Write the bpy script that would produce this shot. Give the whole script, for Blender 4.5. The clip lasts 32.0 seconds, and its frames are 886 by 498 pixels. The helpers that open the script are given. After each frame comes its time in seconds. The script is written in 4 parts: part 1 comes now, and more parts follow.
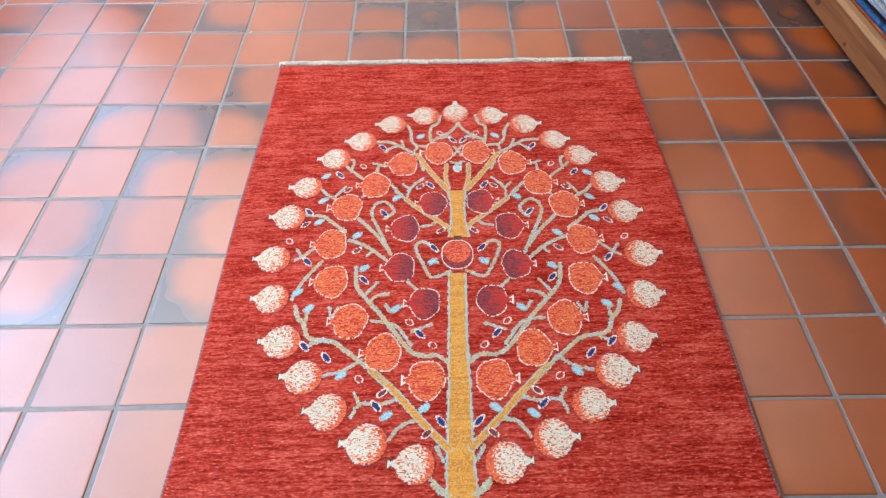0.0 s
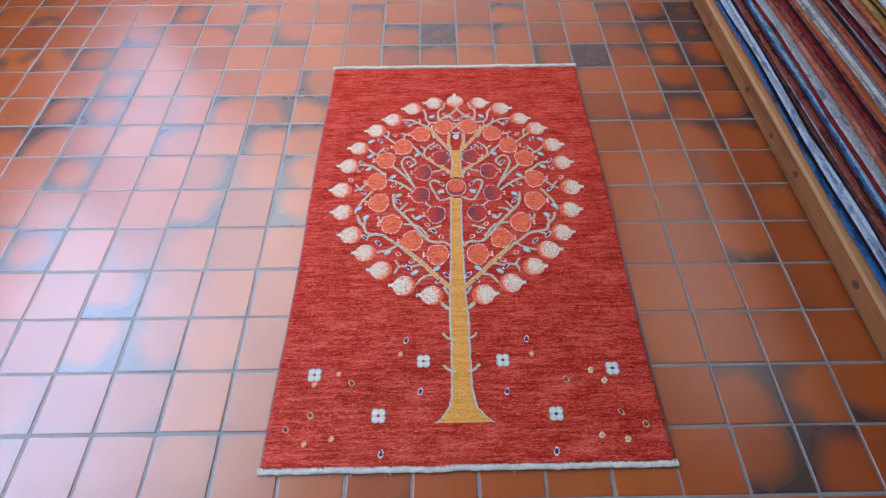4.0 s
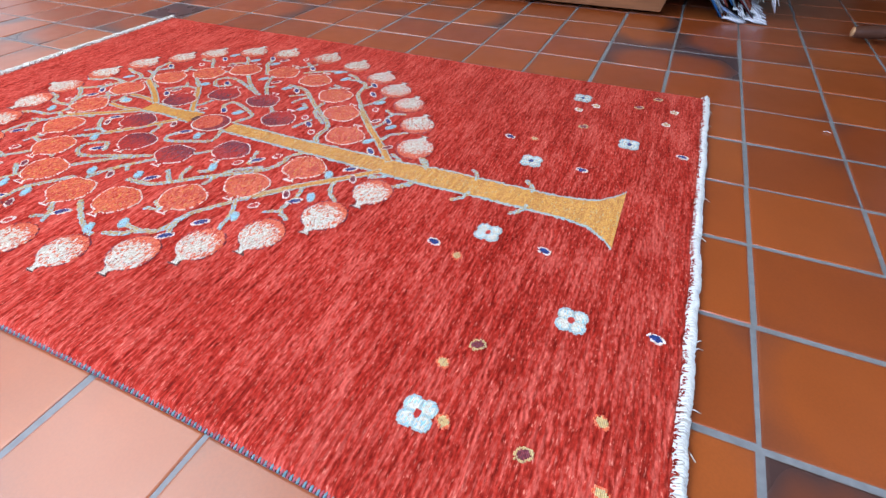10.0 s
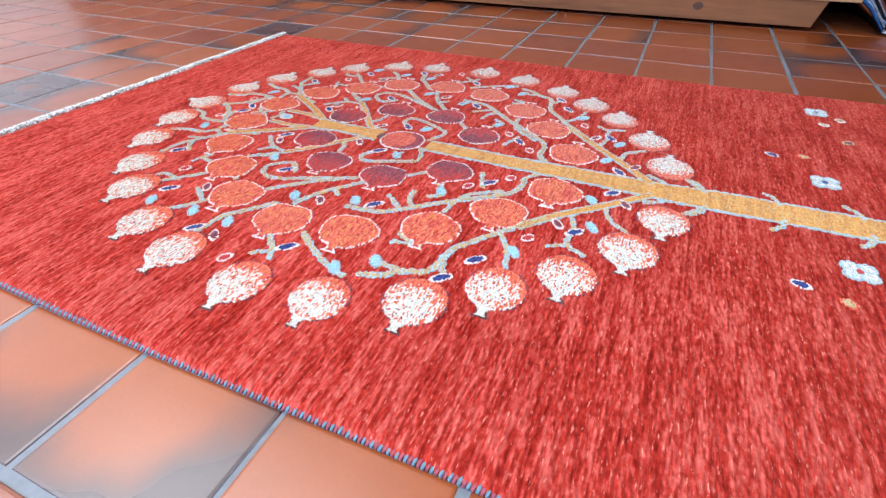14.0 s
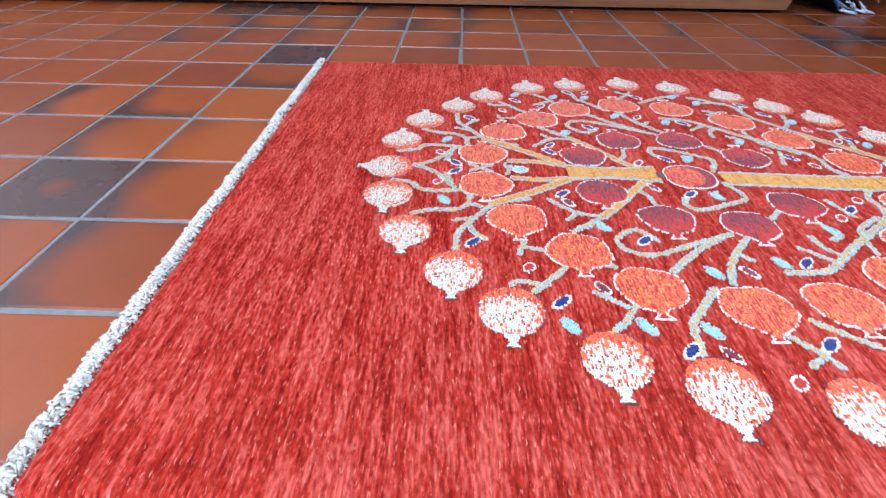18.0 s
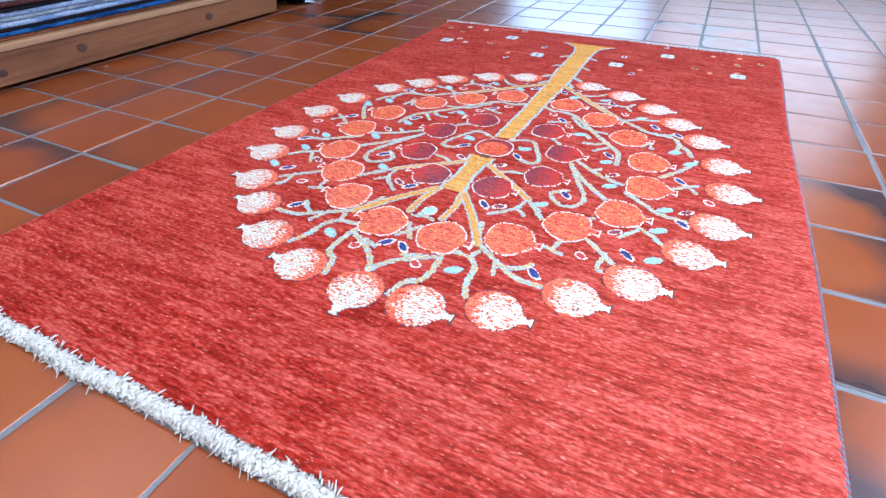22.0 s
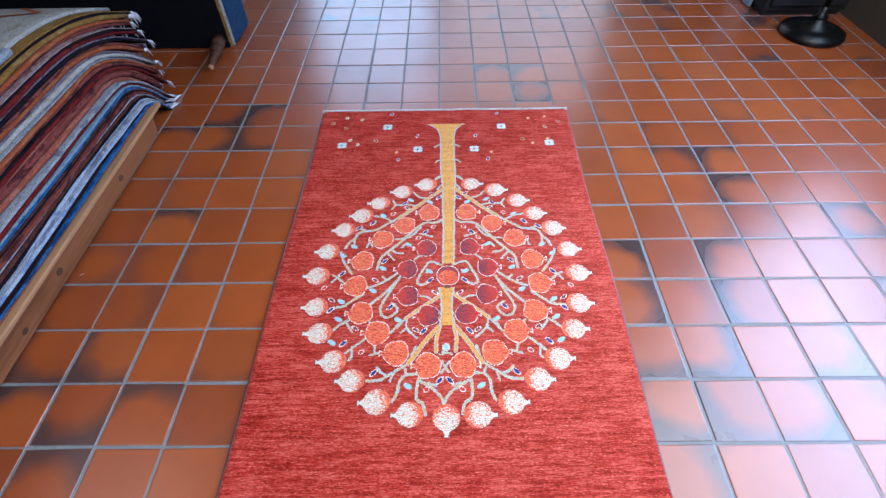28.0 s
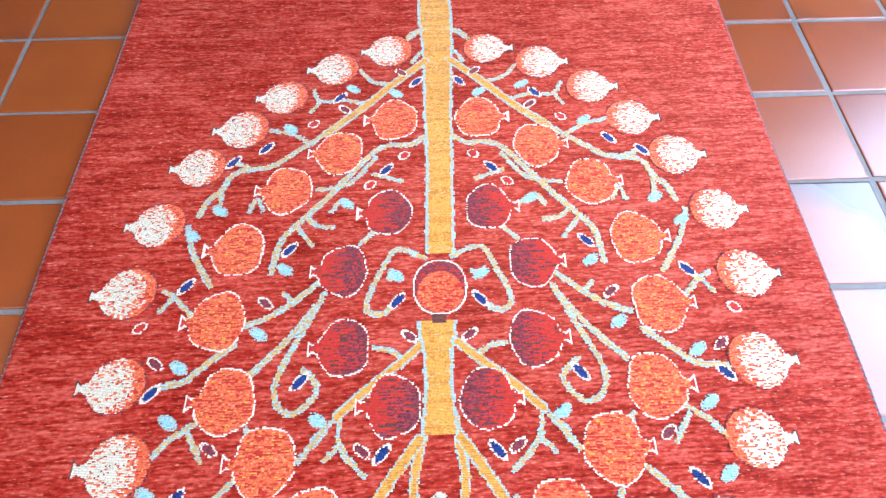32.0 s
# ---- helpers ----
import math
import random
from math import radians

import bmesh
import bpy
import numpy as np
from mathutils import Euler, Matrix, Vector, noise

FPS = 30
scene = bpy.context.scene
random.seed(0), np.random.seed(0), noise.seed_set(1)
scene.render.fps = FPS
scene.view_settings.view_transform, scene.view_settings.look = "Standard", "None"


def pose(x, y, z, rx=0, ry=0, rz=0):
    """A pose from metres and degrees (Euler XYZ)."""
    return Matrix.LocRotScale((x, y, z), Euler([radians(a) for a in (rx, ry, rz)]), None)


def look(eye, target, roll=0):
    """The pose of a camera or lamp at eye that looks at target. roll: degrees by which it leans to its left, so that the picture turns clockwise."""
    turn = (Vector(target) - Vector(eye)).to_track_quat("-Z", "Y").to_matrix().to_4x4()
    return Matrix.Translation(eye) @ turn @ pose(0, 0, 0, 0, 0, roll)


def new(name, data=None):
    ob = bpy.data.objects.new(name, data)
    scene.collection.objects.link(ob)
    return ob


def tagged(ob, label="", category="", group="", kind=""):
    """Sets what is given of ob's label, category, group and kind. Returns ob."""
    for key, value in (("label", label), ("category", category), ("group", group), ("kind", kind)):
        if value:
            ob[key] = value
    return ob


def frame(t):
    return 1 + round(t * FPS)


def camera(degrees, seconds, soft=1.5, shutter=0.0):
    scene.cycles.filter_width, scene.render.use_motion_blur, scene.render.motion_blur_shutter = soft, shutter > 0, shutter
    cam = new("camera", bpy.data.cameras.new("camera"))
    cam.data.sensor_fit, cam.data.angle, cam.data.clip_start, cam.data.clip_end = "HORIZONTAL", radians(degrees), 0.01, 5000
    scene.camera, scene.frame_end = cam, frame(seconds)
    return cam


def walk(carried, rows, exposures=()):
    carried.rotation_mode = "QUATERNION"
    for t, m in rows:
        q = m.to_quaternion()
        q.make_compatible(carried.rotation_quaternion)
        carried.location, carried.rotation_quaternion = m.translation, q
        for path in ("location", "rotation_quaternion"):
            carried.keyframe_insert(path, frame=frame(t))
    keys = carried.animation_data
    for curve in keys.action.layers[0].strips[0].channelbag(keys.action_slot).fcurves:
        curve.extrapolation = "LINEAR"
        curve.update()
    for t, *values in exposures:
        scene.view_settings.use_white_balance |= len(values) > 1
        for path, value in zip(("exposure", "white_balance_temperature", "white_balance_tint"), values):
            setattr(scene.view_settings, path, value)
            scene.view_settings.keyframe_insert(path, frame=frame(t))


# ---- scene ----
cam = camera(84.78, 32.0, soft=1.4)
PATH = [
    (0.0, -0.0617, -0.4253, 0.8774, 32.88, 0.06, -1.20),
    (0.5, -0.0750, -0.5549, 0.9960, 34.91, -0.39, -1.19),
    (1.0, -0.0776, -0.6314, 1.0628, 35.86, -0.50, -1.19),
    (1.5, -0.0763, -0.7065, 1.1038, 33.75, -0.41, -1.14),
    (2.0, -0.0901, -0.8103, 1.1654, 30.52, -0.82, -1.20),
    (2.5, -0.0952, -0.9504, 1.2873, 32.17, -0.84, -1.22),
    (4.5, -0.0869, -0.9481, 1.2671, 33.33, 0.24, -1.25),
    (5.0, -0.1193, -0.9414, 1.2344, 33.83, 0.29, -1.26),
    (5.5, -0.1943, -0.9437, 1.1831, 33.82, 0.22, -1.25),
    (6.0, -0.2406, -0.8908, 1.0926, 33.18, 0.22, -3.45),
    (6.5, -0.2957, -0.8663, 0.9982, 33.90, 0.16, -10.65),
    (7.0, -0.3778, -0.8878, 0.9522, 33.99, 0.59, -19.85),
    (7.5, -0.4907, -0.8891, 0.8927, 34.02, 0.10, -29.67),
    (8.0, -0.5018, -0.8319, 0.7883, 33.99, 0.04, -40.90),
    (8.5, -0.5150, -0.7951, 0.6630, 34.84, -0.11, -51.14),
    (9.0, -0.5502, -0.7367, 0.5671, 38.04, -0.23, -58.30),
    (9.5, -0.6164, -0.6660, 0.5043, 42.81, -0.18, -62.56),
    (10.0, -0.6416, -0.6456, 0.4328, 49.59, 0.23, -66.27),
    (10.5, -0.6384, -0.6170, 0.3794, 52.93, -0.35, -67.13),
    (11.0, -0.6459, -0.5915, 0.3548, 52.82, -0.04, -67.39),
    (11.5, -0.6511, -0.5517, 0.3513, 52.83, -0.09, -67.31),
    (12.0, -0.6590, -0.4950, 0.3490, 53.04, -0.22, -67.44),
    (12.5, -0.6645, -0.4393, 0.3397, 52.78, -0.01, -67.35),
    (13.0, -0.6641, -0.3741, 0.3470, 52.75, 0.02, -67.29),
    (13.5, -0.6783, -0.3036, 0.3564, 53.17, -0.07, -66.87),
    (14.0, -0.6778, -0.2399, 0.3455, 53.19, 0.33, -66.45),
    (14.5, -0.6805, -0.1620, 0.3397, 52.78, 0.11, -66.79),
    (15.0, -0.6805, -0.0928, 0.3537, 53.72, 1.04, -66.37),
    (15.5, -0.6850, -0.0181, 0.3565, 54.03, 0.73, -66.55),
    (17.5, -0.6627, 0.3822, 0.3478, 52.38, -0.52, -80.81),
    (18.0, -0.6456, 0.4586, 0.3486, 52.45, -0.59, -88.20),
    (18.5, -0.6362, 0.5438, 0.3483, 52.46, -0.76, -95.47),
    (19.0, -0.6016, 0.6176, 0.3735, 52.73, -0.79, -102.71),
    (19.5, -0.5666, 0.6884, 0.4011, 52.82, -0.39, -110.65),
    (20.0, -0.5302, 0.7521, 0.3720, 52.41, -0.43, -118.77),
    (20.5, -0.4910, 0.7987, 0.3798, 52.61, -0.37, -127.09),
    (21.0, -0.4411, 0.8167, 0.3804, 52.73, -0.27, -135.98),
    (21.5, -0.3605, 0.8612, 0.3812, 52.72, -0.18, -145.12),
    (22.0, -0.2884, 0.8958, 0.3949, 52.89, -0.16, -154.32),
    (22.5, -0.2161, 0.9197, 0.3864, 52.38, -0.14, -163.87),
    (23.0, -0.1541, 0.9377, 0.3874, 52.62, -0.21, -173.00),
    (23.5, -0.1009, 0.9642, 0.3964, 52.69, -0.37, -177.17),
    (24.0, -0.0259, 0.9621, 0.4397, 52.45, -0.36, -178.02),
    (24.5, 0.0199, 0.9661, 0.4834, 48.55, -0.24, -177.84),
    (25.0, 0.0272, 0.9582, 0.5526, 45.79, -0.16, -178.22),
    (25.5, 0.0356, 0.9650, 0.6889, 44.84, 0.17, -178.82),
    (26.0, 0.0139, 0.9845, 0.8270, 43.94, 0.21, -178.71),
    (26.5, -0.0020, 0.9993, 0.9705, 43.97, 0.29, -178.81),
    (28.5, -0.0092, 1.0150, 1.1720, 40.16, 0.65, 178.98),
    (29.0, -0.0062, 1.0198, 1.1887, 39.95, 0.67, 178.83),
    (29.5, 0.0010, 1.0217, 1.1949, 39.83, 0.52, 178.82),
    (30.0, -0.0009, 1.0215, 1.1957, 39.82, 0.64, 178.81),
    (30.5, -0.0094, 0.7152, 0.9697, 34.23, 0.22, 178.48),
    (31.0, -0.0115, 0.5435, 0.8127, 30.34, 0.11, 178.23),
    (31.5, -0.0157, 0.3980, 0.6621, 26.33, 0.07, 178.18),
    (32.0, -0.0180, 0.3394, 0.5789, 25.44, 0.15, 177.88),
]
walk(cam, [(t, pose(*p)) for t, *p in PATH],
     exposures=[(0.0, 0.56, 7700, 10), (2.0, 0.42, 7000, 10), (6.0, 0.34, 6750, 10), (8.0, 0.55, 6750, 10), (9.0, 0.66, 6750, 10), (11.0, 0.95, 6750, 10), (13.0, 0.93, 6700, 10), (15.0, 0.77, 6600, 10), (17.8, 0.62, 6350, 10),
                (19.0, 0.69, 6150, 8), (21.0, 0.71, 6050, 10), (24.0, 0.64, 6100, 10), (26.0, 0.56, 6200, 10), (29.0, 0.52, 6150, 10), (30.0, 0.51, 6250, 10), (31.0, 0.64, 6550, 10), (32.0, 0.84, 6750, 10)])
# ---- world and light ----
world = bpy.data.worlds.new("world")
scene.world = world
world.use_nodes = True
wn = world.node_tree
sky = wn.nodes.new("ShaderNodeTexSky")
sky.sky_type, sky.sun_disc = "NISHITA", False
sky.sun_elevation, sky.sun_rotation = radians(38), radians(250)
wn.links.new(sky.outputs[0], wn.nodes["Background"].inputs[0])
wn.nodes["Background"].inputs[1].default_value = 0.12


def window_light(name, m, w, h, power, colour):
    data = bpy.data.lights.new(name, "AREA")
    data.shape, data.size, data.size_y, data.energy, data.color = "RECTANGLE", w, h, power, colour
    ob = new(name, data)
    ob.matrix_world = m
    return ob


# daylight in the openings: two windows to the west, roof lights, a glazed door to the south; beside the door an added
# fill
BLUISH, NEUTRAL = (0.41, 0.61, 1.0), (0.88, 0.93, 1.0)
window_light("window_daylight", look((-2.20, -0.12, 1.45), (0, -0.12, 0.9)), 2.18, 1.45, 98, BLUISH)
window_light("window_daylight", look((-2.20, 1.86, 1.45), (0, 1.86, 0.9)), 1.68, 1.45, 40, BLUISH)
window_light("roof_daylight", look((-1.72, 1.00, 2.52), (-1.72, 1.001, 0)), 0.78, 3.4, 54, (0.74, 0.85, 1.0))
window_light("roof_daylight", look((-0.40, 1.55, 2.52), (-0.40, 1.551, 0)), 1.7, 2.3, 48, NEUTRAL)
window_light("roof_daylight", look((2.15, 1.1, 2.52), (2.15, 1.101, 0)), 0.5, 2.5, 11, NEUTRAL)
window_light("door_daylight", look((0.58, -3.36, 1.10), (0.45, 0, 0.9)), 1.05, 1.4, 17, (0.44, 0.67, 1.0))
# added fill in an assumed, unseen opening, to brighten the floor's south-west reflection
window_light("window_daylight", look((-0.77, -3.36, 1.10), (-0.77, 0, 0.9)), 1.40, 1.4, 9, (0.72, 0.82, 1.0))


# ---- materials ----
def material(name, rough=0.6, spec=0.5):
    m = bpy.data.materials.new(name)
    m.use_nodes = True
    b = m.node_tree.nodes["Principled BSDF"]
    b.inputs["Roughness"].default_value, b.inputs["Specular IOR Level"].default_value = rough, spec
    return m, m.node_tree, b


def node(nt, kind, **values):
    n = nt.nodes.new(kind)
    for k, v in values.items():
        if k.startswith("in_"):
            n.inputs[int(k[3:])].default_value = v
        elif k == "operation":
            n.operation = v
        elif k == "blend":
            n.data_type, n.blend_type = "RGBA", v
        elif k == "dims":
            n.noise_dimensions = v
    return n


def mapped(nt, scale, source="Object"):
    c = nt.nodes.new("ShaderNodeTexCoord")
    m = nt.nodes.new("ShaderNodeMapping")
    m.inputs["Scale"].default_value = scale
    nt.links.new(c.outputs[source], m.inputs[0])
    return m.outputs[0]


def noise_of(nt, vec, scale, detail=3.0, rough=0.55):
    n = nt.nodes.new("ShaderNodeTexNoise")
    n.inputs["Scale"].default_value, n.inputs["Detail"].default_value, n.inputs["Roughness"].default_value = scale, detail, rough
    if vec is not None:
        nt.links.new(vec, n.inputs["Vector"])
    return n.outputs[0]


def ramp(nt, fac, *stops):
    r = nt.nodes.new("ShaderNodeValToRGB")
    while len(r.color_ramp.elements) < len(stops):
        r.color_ramp.elements.new(0.5)
    for e, (p, c) in zip(r.color_ramp.elements, stops):
        e.position, e.color = p, (*c, 1)
    nt.links.new(fac, r.inputs[0])
    return r.outputs[0]


def mix(nt, kind, fac, a, b):
    n = nt.nodes.new("ShaderNodeMix")
    n.data_type, n.blend_type = "RGBA", kind
    for value, socket in ((fac, n.inputs[0]), (a, n.inputs[6]), (b, n.inputs[7])):
        if isinstance(value, bpy.types.NodeSocket):
            nt.links.new(value, socket)
        elif isinstance(value, tuple):
            socket.default_value = (*value, 1)
        else:
            socket.default_value = value
    return n.outputs[2]


def bump(nt, b, height, strength, distance):
    n = nt.nodes.new("ShaderNodeBump")
    n.inputs["Strength"].default_value, n.inputs["Distance"].default_value = strength, distance
    nt.links.new(height, n.inputs["Height"])
    nt.links.new(n.outputs[0], b.inputs["Normal"])


def grey(v):
    return (v, v, v)


PITCH_X, PITCH_Y, GX, GY, LAY = 0.1610, 0.1598, 0.006, -0.0262, -0.0065     # floor tiles: spacing, where the joints run, and their turn against the rug


def tile_material(name, laid_singly):
    """Flashed terracotta. Tiles laid singly carry in their object colour where the fire left them clear: the oval's centre, its size, and how dark the rest is."""
    m, nt, b = material(name, 0.2)
    g = nt.nodes.new("ShaderNodeNewGeometry")
    own = node(nt, "ShaderNodeVectorMath", operation="ADD")
    far = node(nt, "ShaderNodeVectorMath", operation="MULTIPLY")
    far.inputs[1].default_value = (37, 53, 71)
    if laid_singly:
        info = nt.nodes.new("ShaderNodeObjectInfo")
        lot = info.outputs["Random"]
        nt.links.new(lot, far.inputs[0])
        where = nt.nodes.new("ShaderNodeTexCoord").outputs["Object"]
    else:
        lot = g.outputs["Random Per Island"]
        nt.links.new(lot, far.inputs[0])
        where = g.outputs["Position"]
    nt.links.new(far.outputs[0], own.inputs[0])
    nt.links.new(where, own.inputs[1])
    base = ramp(nt, lot, (0.0, (0.212, 0.042, 0.0080)), (0.45, (0.256, 0.051, 0.0090)), (0.8, (0.270, 0.060, 0.0115)), (1.0, (0.188, 0.035, 0.0074)))
    cloud = noise_of(nt, own.outputs[0], 9.0, 2.0)
    base = mix(nt, "MULTIPLY", 0.35, base, ramp(nt, cloud, (0.3, (0.75, 0.7, 0.65)), (0.7, (1.15, 1.1, 1.1))))
    if laid_singly:
        shape = nt.nodes.new("ShaderNodeSeparateColor")
        nt.links.new(info.outputs["Color"], shape.inputs[0])
        back = node(nt, "ShaderNodeVectorMath", operation="SCALE")
        back.inputs[3].default_value = 1 / PITCH_X
        nt.links.new(where, back.inputs[0])
        middle = nt.nodes.new("ShaderNodeCombineXYZ")
        for k in (0, 1):
            move = node(nt, "ShaderNodeMath", operation="SUBTRACT", in_1=0.5)
            nt.links.new(shape.outputs[k], move.inputs[0])
            nt.links.new(move.outputs[0], middle.inputs[k])
        off = node(nt, "ShaderNodeVectorMath", operation="SUBTRACT")
        nt.links.new(back.outputs[0], off.inputs[0])
        nt.links.new(middle.outputs[0], off.inputs[1])
        flat = node(nt, "ShaderNodeVectorMath", operation="MULTIPLY")
        flat.inputs[1].default_value = (1, 1, 0)
        nt.links.new(off.outputs[0], flat.inputs[0])
        size = node(nt, "ShaderNodeVectorMath", operation="LENGTH")
        nt.links.new(flat.outputs[0], size.inputs[0])
        warp = noise_of(nt, own.outputs[0], 11.0, 2.0, 0.5)
        bent = node(nt, "ShaderNodeMath", operation="MULTIPLY_ADD", in_1=0.42)
        nt.links.new(warp, bent.inputs[0])
        nt.links.new(size.outputs["Value"], bent.inputs[2])
        edge = node(nt, "ShaderNodeMath", operation="SUBTRACT")
        nt.links.new(bent.outputs[0], edge.inputs[0])
        nt.links.new(shape.outputs[2], edge.inputs[1])
        mask = ramp(nt, edge.outputs[0], (0.09, grey(0)), (0.38, grey(1)))
        scorch = mix(nt, "MULTIPLY", 1.0, mask, info.outputs["Alpha"])
    else:
        flame = noise_of(nt, own.outputs[0], 6.0, 2.0, 0.45)
        scorch = mix(nt, "MULTIPLY", 1.0, ramp(nt, flame, (0.52, grey(0)), (0.66, grey(1))), ramp(nt, lot, (0.55, grey(0.1)), (0.65, grey(0.9))))
    base = mix(nt, "MIX", scorch, base, (0.050, 0.026, 0.022))
    grain = noise_of(nt, own.outputs[0], 320, 2.0)
    base = mix(nt, "MULTIPLY", 0.25, base, ramp(nt, grain, (0.35, grey(0.75)), (0.65, grey(1.1))))
    nt.links.new(base, b.inputs["Base Color"])
    worn = noise_of(nt, own.outputs[0], 14, 3.0)
    nt.links.new(mix(nt, "MIX", scorch, ramp(nt, worn, (0.3, grey(0.30)), (0.75, grey(0.42))), (0.27, 0.27, 0.27)), b.inputs["Roughness"])
    b.inputs["Coat Weight"].default_value, b.inputs["Coat Roughness"].default_value = 0.60, 0.28
    bump(nt, b, noise_of(nt, own.outputs[0], 6.0, 2.0), 0.12, 0.004)
    return m


def plain(name, colour, rough=0.7, scale=60, vary=0.25, relief=0.0, spec=0.4):
    """A plain surface with grain at two scales."""
    m, nt, b = material(name, rough, spec)
    v = mapped(nt, (1, 1, 1))
    fine, wide = noise_of(nt, v, scale, 3.0), noise_of(nt, v, scale / 12, 2.0)
    c = mix(nt, "MULTIPLY", vary, colour, ramp(nt, fine, (0.3, grey(0.5)), (0.7, grey(1.25))))
    c = mix(nt, "MULTIPLY", vary, c, ramp(nt, wide, (0.3, grey(0.6)), (0.7, grey(1.2))))
    nt.links.new(c, b.inputs["Base Color"])
    if relief:
        bump(nt, b, fine, 0.5, relief)
    return m


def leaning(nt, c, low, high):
    """Nap sheen painted into the colour: cut ends darker, yarn sides lighter, by lean. Each face of the pile carries
    its lean.
    """
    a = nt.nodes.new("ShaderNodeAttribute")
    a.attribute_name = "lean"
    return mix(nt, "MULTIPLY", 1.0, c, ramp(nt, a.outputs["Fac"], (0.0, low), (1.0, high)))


def brushed(nt, b, colour):
    """The shine of yarn that lies brushed towards the crown's end of the rug."""
    lie = nt.nodes.new("ShaderNodeCombineXYZ")
    for axis_in, v in enumerate((0.0, 0.5, 0.866)):
        lie.inputs[axis_in].default_value = v
    shine = nt.nodes.new("ShaderNodeBsdfAnisotropic")
    shine.inputs["Roughness"].default_value = 0.42
    nt.links.new(lie.outputs[0], shine.inputs["Normal"])
    nt.links.new(colour, shine.inputs["Color"])
    both = nt.nodes.new("ShaderNodeAddShader")
    nt.links.new(b.outputs[0], both.inputs[0])
    nt.links.new(shine.outputs[0], both.inputs[1])
    nt.links.new(both.outputs[0], nt.nodes["Material Output"].inputs["Surface"])


def wool(name, deep, middle, pale, sheen, tint):
    """Knotted pile: soft streaks along the rows, tufts, pale ticks, and clouds where the pile lies otherwise."""
    m, nt, b = material(name, 0.8, 0.03)
    streak = noise_of(nt, mapped(nt, (62, 380, 60)), 1.0, 3.0, 0.6)
    clump = noise_of(nt, mapped(nt, (150, 210, 120)), 1.0, 3.0, 0.6)
    band = noise_of(nt, mapped(nt, (10, 115, 1)), 1.0, 3.0, 0.6)
    cloud = noise_of(nt, mapped(nt, (9, 15, 1)), 1.0, 4.0, 0.65)
    tip = noise_of(nt, mapped(nt, (260, 420, 100)), 1.0, 2.0, 0.6)
    tick = noise_of(nt, mapped(nt, (110, 430, 90)), 1.0, 2.0, 0.6)
    level = mix(nt, "MIX", 0.44, streak, clump)
    level = mix(nt, "MIX", 0.36, level, band)
    level = mix(nt, "MIX", 0.20, level, cloud)
    c = ramp(nt, level, (0.42, deep), (0.49, middle), (0.57, pale))
    c = mix(nt, "MIX", ramp(nt, tick, (0.61, grey(0)), (0.72, grey(0.7))), c, (0.70, 0.22, 0.15))
    c = mix(nt, "MULTIPLY", 0.28, c, ramp(nt, tip, (0.30, grey(0.5)), (0.52, grey(1.0))))
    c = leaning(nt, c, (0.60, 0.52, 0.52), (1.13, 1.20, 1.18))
    nt.links.new(c, b.inputs["Base Color"])
    b.inputs["Sheen Weight"].default_value, b.inputs["Sheen Roughness"].default_value, b.inputs["Sheen Tint"].default_value = sheen, 0.32, (1.0, 0.20, 0.12, 1)
    bump(nt, b, mix(nt, "MIX", 0.35, level, tip), 0.45, 0.004)
    brushed(nt, b, mix(nt, "MULTIPLY", 1.0, tint, ramp(nt, level, (0.41, grey(0.55)), (0.57, grey(1.15)))))
    return m


def wood(name, light, dark, along=1):
    m, nt, b = material(name, 0.6, 0.15)
    s = [26, 26, 26]
    s[along] = 1.6
    ring = noise_of(nt, mapped(nt, tuple(s)), 1.0, 4.0, 0.6)
    fine = noise_of(nt, mapped(nt, tuple(x * 7 for x in s)), 1.0, 2.0)
    c = ramp(nt, ring, (0.32, dark), (0.5, light), (0.68, tuple(x * 1.15 for x in light)))
    c = mix(nt, "MULTIPLY", 0.35, c, ramp(nt, fine, (0.3, grey(0.55)), (0.7, grey(1.15))))
    nt.links.new(c, b.inputs["Base Color"])
    bump(nt, b, fine, 0.3, 0.0015)
    return m


TILE, FAR_TILE = tile_material("terracotta_tile", True), tile_material("far_terracotta_tile", False)
GROUT = plain("grey_grout", (0.155, 0.150, 0.144), 0.6, 90, 0.35, 0.001)
PLASTER = plain("brown_plaster", (0.075, 0.055, 0.038), 0.9, 40, 0.15, 0.001)
CLAY = plain("clay_plaster", (0.25, 0.21, 0.17), 0.9, 40, 0.15, 0.001)
WHITEWASH = plain("whitewash", (0.74, 0.72, 0.69), 0.9, 40, 0.15, 0.001)
WOOL = wool("red_wool", (0.168, 0.0046, 0.0028), (0.298, 0.0152, 0.0088), (0.45, 0.066, 0.046), 0.42, (0.050, 0.015, 0.011))
FRINGE = plain("ivory_cotton", (0.47, 0.425, 0.355), 0.9, 300, 0.45)
WHITE_COTTON = plain("white_cotton", (0.57, 0.54, 0.49), 0.9, 300, 0.3)
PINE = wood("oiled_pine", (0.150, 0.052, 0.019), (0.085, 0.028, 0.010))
BLACK = plain("black_cloth", (0.004, 0.004, 0.005), 0.95, 200, 0.4, spec=0.02)


# ---- building helpers ----
def finish(bm, name, mat, smooth=False):
    me = bpy.data.meshes.new(name)
    bm.normal_update()
    bm.to_mesh(me)
    bm.free()
    for one in mat if isinstance(mat, (list, tuple)) else (mat,):
        me.materials.append(one)
    if smooth:
        me.polygons.foreach_set("use_smooth", [True] * len(me.polygons))
    return me


